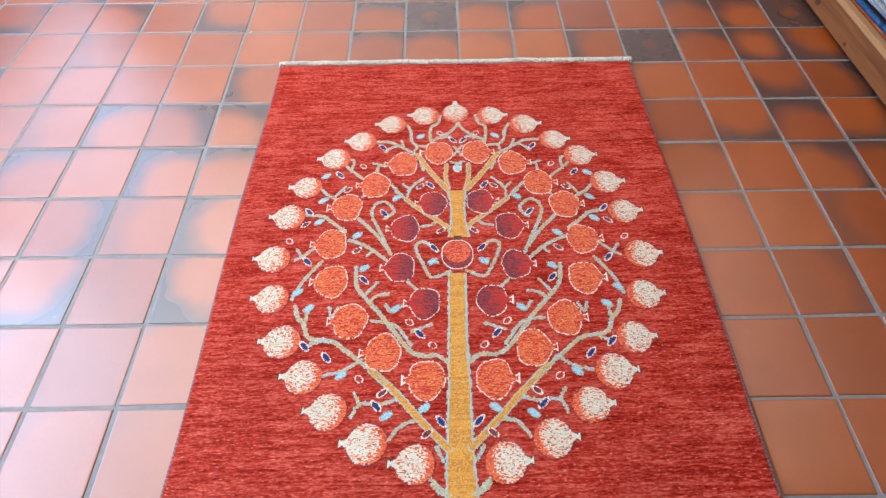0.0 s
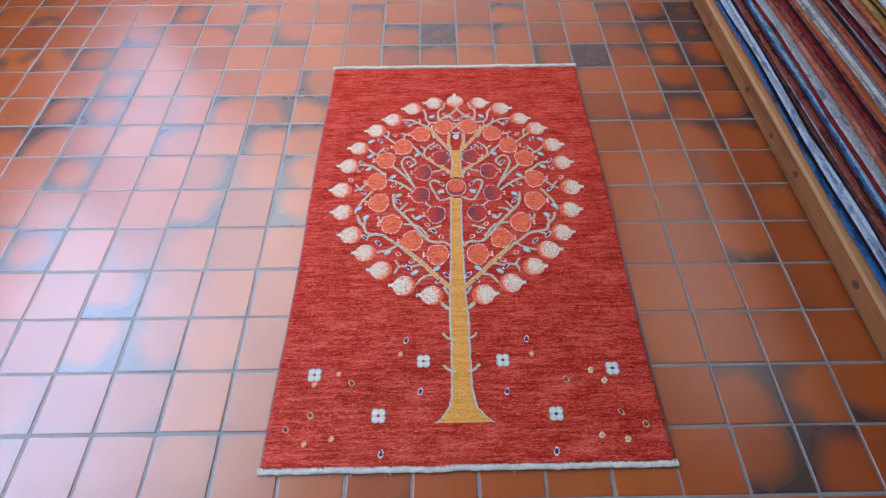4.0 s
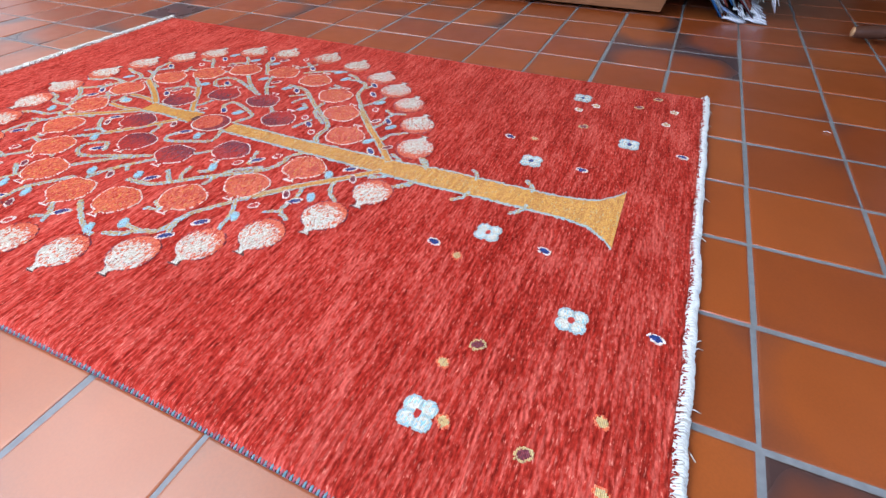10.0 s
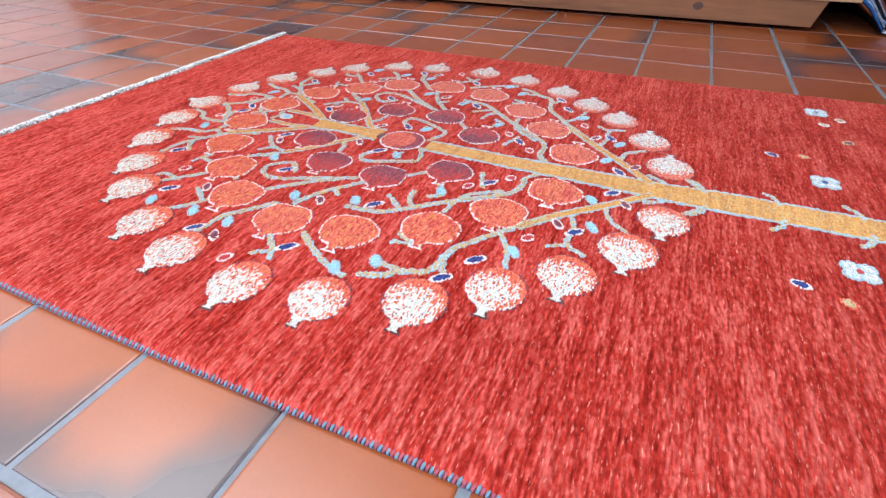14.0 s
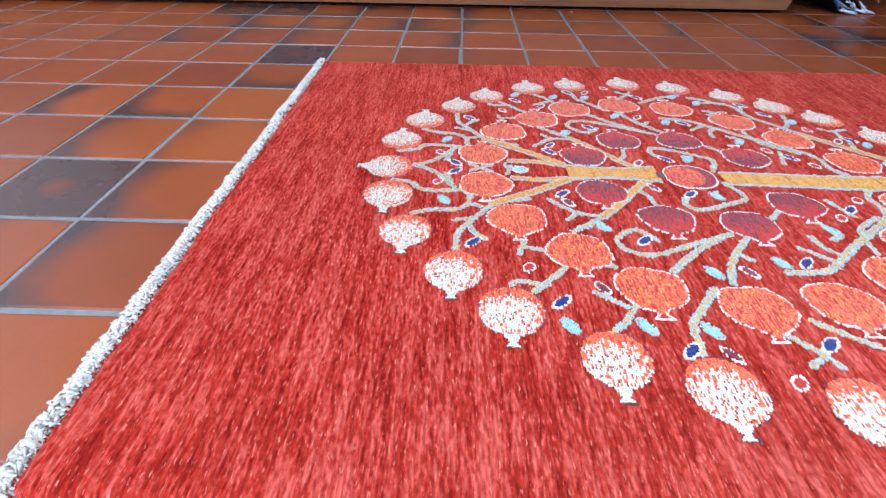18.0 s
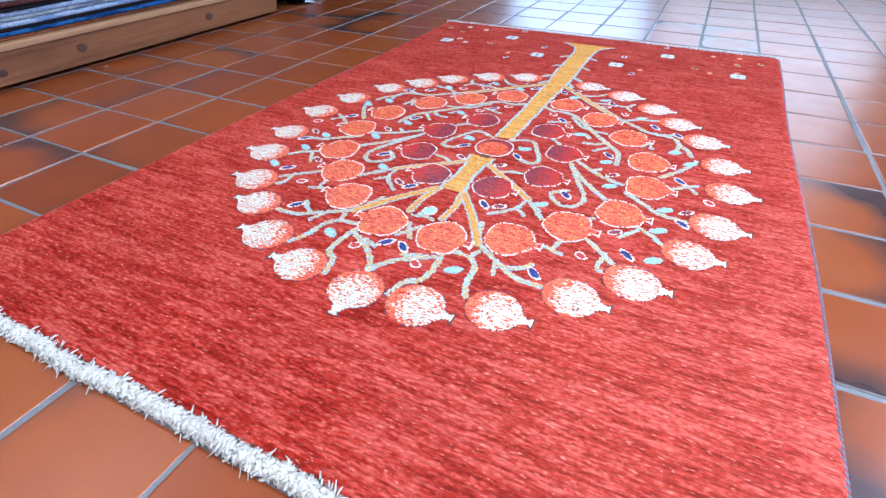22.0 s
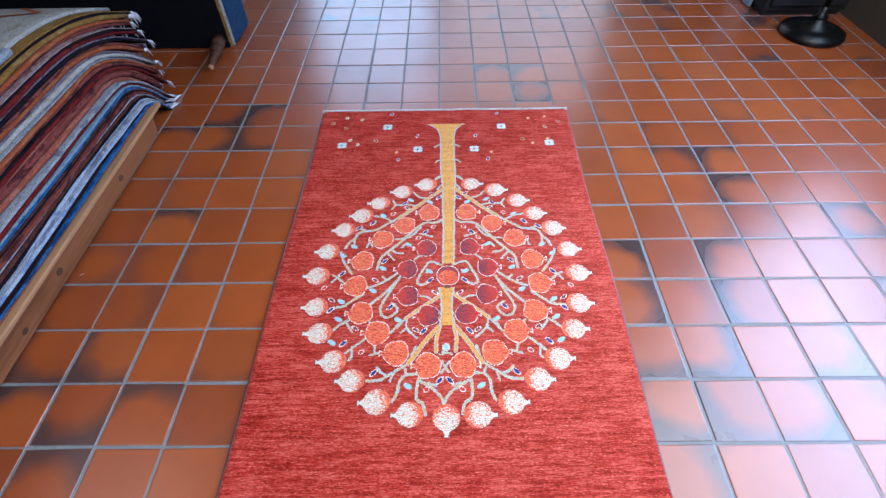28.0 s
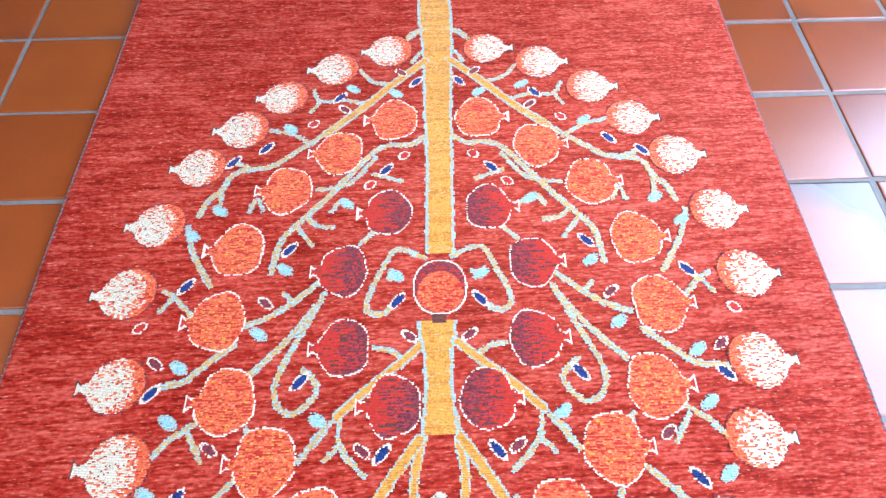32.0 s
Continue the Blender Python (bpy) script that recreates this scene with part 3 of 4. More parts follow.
trunk_of("tree_top", "golden upper trunk", (0.165, 0.18, 0.195, 0.243, 0.295), (0.021, 0.021, 0.0165, 0.0135, 0.019), (-0.008,) * 5, 0.165)

for u, v in ((0.062, -0.146), (0.143, -0.091), (0.208, -0.026), (0.258, 0.059), (0.271, 0.155), (0.245, 0.249), (0.191, 0.316), (0.131, 0.377), (0.045, 0.414)):
    for side in (1, -1):
        jitter = rnd.rand(2) * 0.005 - 0.0025
        red_fruit(side * u + float(middle(v)) + jitter[0], v + jitter[1], side)
for u, v in ((0.067, 0.01), (0.121, 0.093), (0.114, 0.192), (0.053, 0.26)):
    for side in (1, -1):
        red_fruit(side * u + float(middle(v)), v + 0.002 * side, side, True, 0.031, 0.035)
heart = motif("red_pomegranate", "orange pomegranate with a plum cap and a white outline")
core = oval(-0.013, 0.121, 0.034, 0.037, 2.2)
lay(core < 1, OUTLINE, heart)
lay(core < 0.94, PLUM, heart)
lay((core < 0.91) & (oval(-0.013, 0.134, 0.029, 0.034) < 1), ORANGE, heart)
lay((core < 0.9) & speckle(0.14, 3), BRICK, heart)
lay((np.abs(UU + 0.011) < 0.008) & (VV > 0.157) & (VV < 0.168), SHADE, heart)

# the ring of white fruit
white_fruit(-0.004, 0.557, 0)
for i, (u, v) in enumerate(((0.078, -0.286), (0.161, -0.251), (0.234, -0.196), (0.286, -0.135), (0.337, -0.068), (0.374, 0.023), (0.389, 0.118), (0.374, 0.229), (0.348, 0.314), (0.295, 0.401), (0.238, 0.457), (0.168, 0.515), (0.085, 0.547))):
    for side in (1, -1):
        white_fruit(side * u + float(middle(v)), v + 0.002 * side * math.sin(i), side, 0.98 + 0.03 * math.sin(i * 2.3 + side))

DARK_LEAVES = [(0.033, -0.22), (0.148, -0.192), (0.247, -0.101), (0.074, -0.057), (0.193, 0.063), (0.051, 0.138), (0.316, 0.109), (0.33, 0.239), (0.162, 0.232), (0.063, 0.312), (0.276, 0.347), (0.183, 0.434), (0.013, 0.457), (0.291, -0.078)]
PALE_LEAVES = [(0.216, -0.135), (0.063, -0.197), (0.129, -0.209), (0.324, 0.037), (0.054, 0.104), (0.195, 0.091), (0.217, 0.174), (0.304, 0.211), (0.303, 0.271), (0.137, 0.275), (0.308, 0.344), (0.093, 0.471), (0.295, 0.001), (0.125, -0.004)]
PLUM_LEAVES = [(0.139, -0.169), (0.214, 0.135), (0.036, 0.183), (0.333, 0.205), (0.251, 0.301), (0.085, 0.308), (0.057, -0.24)]
BUDS = [(0.183, -0.143), (0.049, -0.081), (0.045, 0.481), (0.224, 0.374), (0.361, 0.161), (0.095, -0.033)]
for side in (1, -1):
    for u, v in DARK_LEAVES:
        leaf(side * u + float(middle(v)), v, NAVY, OUTLINE, 0.0088, 0.0066, 0.7 * side, "dark_leaf", "navy blue leaf with a pale rim")
    for u, v in PALE_LEAVES:
        leaf(side * u + float(middle(v)), v, CYAN, TEAL, 0.0092, 0.0064, -0.4 * side, "pale_leaf", "pale turquoise leaf")
    for u, v in PLUM_LEAVES:
        leaf(side * u + float(middle(v)), v, PLUM, OUTLINE, 0.0085, 0.0055, -0.5 * side, "plum_leaf", "plum leaf with a cream rim")
    for u, v in BUDS:
        leaf(side * u + float(middle(v)), v, BRICK, OUTLINE, 0.0070, 0.0058, 0.3 * side, "bud", "small red bud with a pale rim")
leaf(-0.005, 0.363, CYAN, WHITE, 0.009, 0.010, 0, "pale_leaf", "pale turquoise leaf")


def world_u(x, v):
    return x - float(axis(v))


for x, v in ((-0.131, -0.488), (0.084, -0.489), (-0.421, -0.520), (0.376, -0.518), (-0.246, -0.630), (0.208, -0.634)):
    blossom(world_u(x, v), v)
for x, v in ((-0.179, -0.427), (0.155, -0.429), (-0.139, -0.570), (0.088, -0.574), (-0.235, -0.721), (0.196, -0.724)):
    leaf(world_u(x, v), v, NAVY, OUTLINE, 0.0055, 0.008, 0.4, "speck", "small navy fleck")
for x, v in ((-0.477, -0.659), (-0.420, -0.625), (-0.321, -0.544), (0.247, -0.545), (0.430, -0.664), (0.375, -0.632)):
    leaf(world_u(x, v), v, PLUM, SAND, 0.0065, 0.007, -0.3, "speck", "small plum fleck with a sand rim")
for x, v in ((-0.194, -0.467), (-0.357, -0.519), (-0.419, -0.546), (0.164, -0.473), (0.317, -0.522), (0.348, -0.551), (-0.360, -0.684), (-0.427, -0.695), (0.315, -0.688), (0.377, -0.699)):
    leaf(world_u(x, v), v, SAND, OUTLINE if x > 0.3 else ORANGE, 0.006, 0.0065, 0.2, "speck", "small sand-coloured fleck")


def woven(name, label, cells):
    """Raised knots of one motif, as a mesh with skirts at its rim."""
    have = set(map(tuple, cells))
    verts, faces, mats, lean = [], [], [], []
    for j, i in cells:
        v = V0 + j * KY
        sx = float(axis(v + KY / 2))
        x0, x1 = -0.5 + i * KX + sx, -0.5 + (i + 1) * KX + sx
        z = pile_height((x0 + x1) / 2, v) + 0.0006 + rnd.rand() * 0.0006
        n = len(verts)
        ridge = v + KY * 0.5
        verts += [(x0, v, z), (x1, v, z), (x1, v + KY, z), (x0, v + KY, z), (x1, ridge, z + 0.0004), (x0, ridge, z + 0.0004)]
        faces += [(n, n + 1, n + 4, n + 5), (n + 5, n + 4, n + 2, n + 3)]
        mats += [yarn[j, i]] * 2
        # nap sheen put into colour: the knot's south half darker, its north half lighter
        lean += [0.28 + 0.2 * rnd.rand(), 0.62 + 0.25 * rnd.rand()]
        for dj, di, a, b in ((-1, 0, 0, 1), (0, 1, 1, 2), (1, 0, 2, 3), (0, -1, 3, 0)):
            if (j + dj, i + di) not in have:
                m = len(verts)
                p, q = verts[n + a], verts[n + b]
                verts += [(p[0], p[1], 0.007), (q[0], q[1], 0.007)]
                faces.append((n + b, n + a, m, m + 1))
                mats.append(yarn[j, i])
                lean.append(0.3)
    used = sorted(set(mats))
    me = bpy.data.meshes.new(name)
    me.from_pydata(verts, [], faces)
    for k in used:
        me.materials.append(YARN[k])
    me.polygons.foreach_set("material_index", [used.index(k) for k in mats])
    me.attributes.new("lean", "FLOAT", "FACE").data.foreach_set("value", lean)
    me.update()
    return part(name, me, None, rug, label)


grouped = {}
for j, i in zip(*np.nonzero(owner >= 0)):
    grouped.setdefault(int(owner[j, i]), []).append((int(j), int(i)))


def pieces_of(cells):
    """Splits a motif where another one crosses it; stray knots are left out."""
    left, out = set(cells), []
    while left:
        todo, one = [left.pop()], []
        while todo:
            j, i = todo.pop()
            one.append((j, i))
            for dj in (-1, 0, 1):
                for di in (-1, 0, 1):
                    if (j + dj, i + di) in left:
                        left.remove((j + dj, i + di))
                        todo.append((j + dj, i + di))
        out.append(one)
    out.sort(key=len, reverse=True)
    return [out[0]] + [o for o in out[1:] if len(o) >= 14]


for who, cells in grouped.items():
    for cells_of in pieces_of(cells) if motifs[who][0] in ("twig", "bough", "thorn") else [cells]:
        woven(*motifs[who], cells_of)

# the red field: rows of tufts, south slopes coloured darker and north ones lighter for the nap's sheen, rounded down at
# its rim
cols, rows_n = 330, 1300
span = (V1 - V0) / rows_n
verts, faces, lean = [], [], []


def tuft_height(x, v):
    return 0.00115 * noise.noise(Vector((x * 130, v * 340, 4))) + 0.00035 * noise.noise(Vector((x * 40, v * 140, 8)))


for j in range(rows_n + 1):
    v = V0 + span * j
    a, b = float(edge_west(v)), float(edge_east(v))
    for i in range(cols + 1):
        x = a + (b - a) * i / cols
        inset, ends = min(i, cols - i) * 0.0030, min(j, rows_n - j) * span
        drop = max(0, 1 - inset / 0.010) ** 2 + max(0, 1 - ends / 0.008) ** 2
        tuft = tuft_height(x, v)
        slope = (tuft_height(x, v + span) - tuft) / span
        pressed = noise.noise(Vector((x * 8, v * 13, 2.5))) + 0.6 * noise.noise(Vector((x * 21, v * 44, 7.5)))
        # low on south-facing slopes, high on north-facing ones; the painted sheen follows it
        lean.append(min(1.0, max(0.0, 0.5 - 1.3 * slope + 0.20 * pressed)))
        verts.append((x + 0.0012 * noise.noise(Vector((x * 90, v * 60, 9))), v + end_wave(x, V1 if v > 0 else V0) * max(0, 1 - ends / 0.04), pile_height(x, v) + tuft - 0.0045 * min(1, drop)))
for j in range(rows_n):
    for i in range(cols):
        k = j * (cols + 1) + i
        faces.append((k, k + 1, k + cols + 2, k + cols + 1))
rim = list(range(cols + 1)) + [j * (cols + 1) + cols for j in range(1, rows_n + 1)] + [rows_n * (cols + 1) + i for i in range(cols - 1, -1, -1)] + [j * (cols + 1) for j in range(rows_n - 1, 0, -1)]
base = len(verts)
verts += [(verts[k][0], verts[k][1], 0.0006) for k in rim]
lean += [0.3] * len(rim)
for n, k in enumerate(rim):
    m = (n + 1) % len(rim)
    faces.append((rim[m], k, base + n, base + m))
me = bpy.data.meshes.new("field")
me.from_pydata(verts, [], faces)
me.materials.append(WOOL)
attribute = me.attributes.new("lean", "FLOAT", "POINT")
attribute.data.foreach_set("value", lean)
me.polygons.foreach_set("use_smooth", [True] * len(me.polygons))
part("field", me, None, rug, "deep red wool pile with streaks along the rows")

# ---- fringes and bound sides of the rug ----
def tube(bm, path, radii, sides=5):
    """A thin rod along a path, tapered; returns nothing."""
    rings = []
    for k, p in enumerate(path):
        q = Vector(path[min(k + 1, len(path) - 1)]) - Vector(path[max(k - 1, 0)])
        n = q.normalized()
        a = n.orthogonal().normalized()
        b = n.cross(a)
        r = radii[k] if isinstance(radii, (list, tuple)) else radii
        rings.append([bm.verts.new(Vector(p) + r * (math.cos(2 * math.pi * i / sides) * a + math.sin(2 * math.pi * i / sides) * b)) for i in range(sides)])
    for low, high in zip(rings, rings[1:]):
        for i in range(sides):
            bm.faces.new((low[i], low[(i + 1) % sides], high[(i + 1) % sides], high[i]))
    bm.faces.new(rings[0][::-1])
    bm.faces.new(rings[-1])


def end_fringe(v, way, fluffy):
    """Knotted warp ends along one end: a lumpy cord of short loops with fine curls and stray threads."""
    bm = bmesh.new()
    x, x1 = float(edge_west(v)) - 0.003, float(edge_east(v)) + 0.003
    wide = 0.0110 if fluffy else 0.0098
    path, radii = [], []
    v0 = v
    while x < x1:
        v = v0 + end_wave(x, V1 if v0 > 0 else V0)
        n = noise.noise(Vector((x * 150, v * 9, 2))) + 0.6 * noise.noise(Vector((x * 420, v, 5)))
        path.append((x, v + way * (wide * 0.75 + 0.0022 * noise.noise(Vector((x * 45, v, 8)))), (0.0066 if fluffy else 0.0056) + 0.0008 * n))
        radii.append(min(wide * 0.84, 0.0078 if fluffy else 0.0052) * (1 + 0.22 * n))
        x += 0.0017
    tube(bm, path, radii, 8)
    x = float(edge_west(v0)) - 0.003
    while x < x1:
        v = v0 + end_wave(x, V1 if v0 > 0 else V0)
        # warp ends bent over the cord, then tight curls on it
        lean, r, out = random.uniform(-0.005, 0.005) if fluffy else random.uniform(-0.0012, 0.0018), random.uniform(0.0013, 0.0021) if fluffy else random.uniform(0.0013, 0.0018), wide * (random.uniform(1.15, 1.6) if fluffy else random.uniform(1.15, 1.32))
        top = 0.0045 + wide * 0.75 + random.uniform(-0.0012, 0.0012)
        tube(bm, [(x, v - way * 0.003, 0.0062), (x + lean * 0.4, v + way * wide * 0.6, top), (x + lean, v + way * out * 0.9, top * 0.6), (x + lean * 1.2, v + way * out * 0.95, 0.0020)], [r * 0.8, r, r, r * 0.8], 5)
        for _ in range(3 if fluffy else 0):
            turn, round_ = random.uniform(0, 6.28), random.uniform(0.15, 2.6)
            cx, r = x + random.uniform(-0.003, 0.003), random.uniform(0.0011, 0.0020)
            cy, cz = v + way * (wide * 0.75 - math.cos(round_) * wide * 0.72), 0.0050 + math.sin(round_) * wide * 0.74
            d = random.uniform(0.0025, 0.0055)
            tube(bm, [(cx - d * math.cos(turn), cy - d * math.sin(turn), cz), (cx, cy, cz + 0.0012), (cx + d * math.cos(turn + 0.8), cy + d * math.sin(turn + 0.8), max(0.001, cz - 0.0004))], [r * 0.8, r, r * 0.7], 6)
        if fluffy and random.random() < 0.09:
            # a wisp standing up over the pile
            up, bend = random.uniform(0.002, 0.008), random.uniform(-0.007, 0.007)
            tube(bm, [(x, v + way * 0.004, 0.010), (x + bend * 0.3, v - way * 0.001, 0.010 + up * 0.7), (x + bend, v - way * random.uniform(0.002, 0.007), 0.010 + up)], [0.0013, 0.0010, 0.0005], 4)
        if fluffy and random.random() < 0.3:
            # a curly warp end fanned out over the tiles
            y, bend, far, r = v + way * wide * 0.9, random.uniform(-0.006, 0.006), random.uniform(0.003, 0.009), random.uniform(0.0010, 0.0017)
            tube(bm, [(x, y, 0.0065), (x + bend * 0.7, y + way * far * 0.3, 0.0085 * random.uniform(0.8, 1.1)), (x + bend * 0.2, y + way * far * 0.7, random.uniform(0.004, 0.007)), (x + bend * 1.1, y + way * far, 0.0028), (x + bend * 1.5, y + way * far * 0.9, 0.0016)], [r, r, r * 1.1, r, r * 0.6], 5)
        if random.random() < (0.05 if fluffy else 0.012):
            y, bend = v + way * wide * 1.3, random.uniform(-0.008, 0.008)
            tube(bm, [(x, y, 0.005), (x + bend * 0.5, y + way * 0.003, 0.0045), (x + bend, y + way * random.uniform(0.005, 0.010), 0.0012)], [0.0007, 0.0007, 0.0004], 4)
        x += random.uniform(0.0014, 0.0022) if fluffy else random.uniform(0.0017, 0.0023)
    return part("fringe", bm, FRINGE if fluffy else WHITE_COTTON, rug, "ivory cotton fringe of knotted warp ends", True)


tagged(end_fringe(V1 - 0.002, 1, True), kind="stuff")
tagged(end_fringe(V0 + 0.002, -1, False), kind="stuff")
# short red tufts leaning out over both ends
for end, way in ((V1, 1), (V0, -1)):
    bm = bmesh.new()
    x = float(edge_west(end))
    while x < float(edge_east(end)):
        y = end + end_wave(x, end) - way * random.uniform(0.001, 0.006)
        lean, reach, r = random.uniform(-0.003, 0.003), random.uniform(0.002, 0.0065), random.uniform(0.0006, 0.0012)
        tube(bm, [(x, y, 0.006), (x + lean * 0.4, y + way * reach * 0.4, 0.0105 + random.uniform(-0.001, 0.0015)), (x + lean, y + way * reach, 0.0108 + random.uniform(-0.002, 0.002))], [r, r, r * 0.5], 4)
        x += random.uniform(0.0012, 0.0030)
    tagged(part("tuft_edge", bm, WOOL, rug, "red wool tufts leaning out at the end", True), kind="stuff")
BIND = [plain("grey_blue_binding", (0.10, 0.165, 0.18), 0.85, 300, 0.4), plain("red_binding", (0.27, 0.05, 0.06), 0.85, 300, 0.4)]
for name, edge, way in (("west", edge_west, -1), ("east", edge_east, 1)):
    bm = bmesh.new()
    v = V0 + 0.004
    k = 0
    while v < V1 - 0.004:
        x = float(edge(v))
        first = len(bm.faces)
        tube(bm, [(x - way * 0.004, v, 0.0068), (x - way * 0.0006, v + 0.001, 0.0060), (x + way * 0.0016, v + 0.0016, 0.0042), (x + way * 0.0008, v + 0.001, 0.0010)], [0.0011, 0.0016, 0.0016, 0.0011], 5)
        bm.faces.ensure_lookup_table()
        for f in bm.faces[first:]:
            f.material_index = k % 2
        v += 0.0036
        k += 1
    tagged(part("bound_edge", bm, BIND, rug, "side edge overcast in grey-blue and red yarn", True), kind="stuff")


# ---- pine platform ----
PALE_PINE = wood("pale_pine", (0.29, 0.145, 0.068), (0.20, 0.092, 0.040))
KNOT = wood("pine_knot", (0.06, 0.025, 0.014), (0.03, 0.014, 0.009))
platform = thing("platform", (1.115, 0.0, 0), "low oiled pine platform under stacked rugs, on the tiles", "platform")
bm = boxed(1.115, 1.147, -0.605, 2.75, 0.013, 0.083, bevel=0.0025)
for v in bm.verts:
    if v.co.y < -0.5:
        v.co.y -= (v.co.z - 0.005) * 0.28          # the end is sawn at a slant
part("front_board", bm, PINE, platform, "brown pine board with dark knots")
for y, z, r in ((1.291, 0.057, 0.011), (1.201, 0.018, 0.009), (0.993, 0.040, 0.011), (0.555, 0.045, 0.012), (0.313, 0.040, 0.010), (0.119, 0.052, 0.012), (0.8, 0.026, 0.006), (-0.30, 0.05, 0.013), (1.62, 0.045, 0.010)):
    bm = lathe([(r, 0), (r * 0.96, 0.0012), (r * 0.5, 0.0016)], 14)
    for v in bm.verts:
        v.co = Vector((1.1152 - v.co.z, y + v.co.x * 1.15, z + v.co.y * 0.85))
    part("knot", bm, KNOT, platform)
part("edge_strip", boxed(1.108, 1.150, -0.70, 2.75, 0.0835, 0.099, bevel=0.003), PALE_PINE, platform, "pale pine edge strip")
for k in range(5):
    y0 = -0.69 + k * 0.688
    part("deck_plank", boxed(1.1505, 2.3, y0, y0 + 0.683, 0.0835, 0.0985, bevel=0.002), PALE_PINE, platform, "pale pine plank")
for y in (-0.35, 0.9, 2.3):
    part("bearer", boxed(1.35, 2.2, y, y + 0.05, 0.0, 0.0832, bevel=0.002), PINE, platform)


# ---- stacked rugs on the platform ----
def carpet_wool(name, a, b, c=None):
    m, nt, s = material(name, 0.95, 0.05)
    n = noise_of(nt, mapped(nt, (40, 13, 55)), 1.0, 4.0, 0.7)
    fine = noise_of(nt, mapped(nt, (420, 260, 480)), 1.0, 3.0)
    col = ramp(nt, n, (0.41, a), (0.5, b), (0.59, c or a))
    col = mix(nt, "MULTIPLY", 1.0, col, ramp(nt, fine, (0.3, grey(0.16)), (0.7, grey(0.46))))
    nt.links.new(col, s.inputs["Base Color"])
    bump(nt, s, fine, 0.8, 0.002)
    return m


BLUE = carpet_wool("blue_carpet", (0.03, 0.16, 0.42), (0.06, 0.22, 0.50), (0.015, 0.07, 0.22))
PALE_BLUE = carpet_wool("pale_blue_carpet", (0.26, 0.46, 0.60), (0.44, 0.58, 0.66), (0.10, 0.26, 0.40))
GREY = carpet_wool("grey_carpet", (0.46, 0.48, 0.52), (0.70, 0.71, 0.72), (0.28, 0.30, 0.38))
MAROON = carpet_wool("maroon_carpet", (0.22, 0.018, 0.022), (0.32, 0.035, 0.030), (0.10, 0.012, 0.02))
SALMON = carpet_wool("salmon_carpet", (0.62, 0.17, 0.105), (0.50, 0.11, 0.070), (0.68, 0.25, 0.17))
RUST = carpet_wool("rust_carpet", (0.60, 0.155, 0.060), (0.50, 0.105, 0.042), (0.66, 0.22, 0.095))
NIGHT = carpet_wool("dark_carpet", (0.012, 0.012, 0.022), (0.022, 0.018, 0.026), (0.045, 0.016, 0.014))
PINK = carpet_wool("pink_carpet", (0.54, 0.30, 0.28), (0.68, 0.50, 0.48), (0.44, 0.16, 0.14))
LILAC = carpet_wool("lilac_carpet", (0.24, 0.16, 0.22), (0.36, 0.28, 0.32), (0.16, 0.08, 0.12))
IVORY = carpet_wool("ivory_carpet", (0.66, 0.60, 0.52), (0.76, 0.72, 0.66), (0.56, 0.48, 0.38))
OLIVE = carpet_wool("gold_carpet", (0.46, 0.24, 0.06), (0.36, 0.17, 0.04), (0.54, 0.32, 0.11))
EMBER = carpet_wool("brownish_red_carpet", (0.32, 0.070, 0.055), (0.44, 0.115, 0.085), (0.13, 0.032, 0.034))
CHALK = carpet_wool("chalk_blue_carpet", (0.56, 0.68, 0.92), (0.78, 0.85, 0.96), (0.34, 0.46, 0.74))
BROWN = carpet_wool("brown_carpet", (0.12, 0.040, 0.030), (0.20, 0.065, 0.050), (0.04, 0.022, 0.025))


def drape(f, y):
    """How far a rug at height share f sinks towards the open end of the stack."""
    start = -0.64 + 0.30 * f
    k = 4.6 * (1 - f) ** 2 + 0.42
    return k * max(0.0, start - y) ** 2


def leaf_of_rug(z0, thick, front, f, ye, seed, back=2.15):
    """One leaf of a folded rug: a soft slab with a rounded front edge."""
    bm = bmesh.new()
    stations = [2.72, 2.2, 1.7, 1.3, 0.95, 0.65, 0.4, 0.2, 0.0, -0.15, -0.28, -0.38, -0.46, -0.53, -0.59, -0.64, -0.69, -0.73, -0.77]
    stations = [s for s in stations if s > ye + 0.02] + [ye]
    section = [(back, 0.0), (front + 0.25, 0.0), (front + 0.06, 0.0)] + [(front + thick * 0.5 - thick * 0.5 * math.sin(a), thick * 0.5 - thick * 0.5 * math.cos(a)) for a in (math.pi * i / 6 for i in range(7))] + [(front + 0.06, thick), (front + 0.25, thick), (back, thick)]
    rings = []
    for y in stations:
        wave = 0.011 * noise.noise(Vector((y * 2.3, seed * 3.7, 1.0))) + 0.006 * noise.noise(Vector((y * 8, seed * 1.3, 4.0)))
        lift = 0.0045 * noise.noise(Vector((y * 4, seed * 0.35, 7.0))) + 0.0015 * noise.noise(Vector((y * 13, seed * 2.1, 2.0))) - drape(f, y)
        rings.append([bm.verts.new((x + wave * (1 if x < front + 0.2 else 0), y, max(0.012 + z * 0.3, z0 + z + lift))) for x, z in section])
    for a, b in zip(rings, rings[1:]):
        for i in range(len(section)):
            j = (i + 1) % len(section)
            bm.faces.new((a[i], a[j], b[j], b[i]))
    bm.faces.new(rings[0][::-1])
    bm.faces.new(rings[-1])
    bmesh.ops.recalc_face_normals(bm, faces=bm.faces)
    return bm


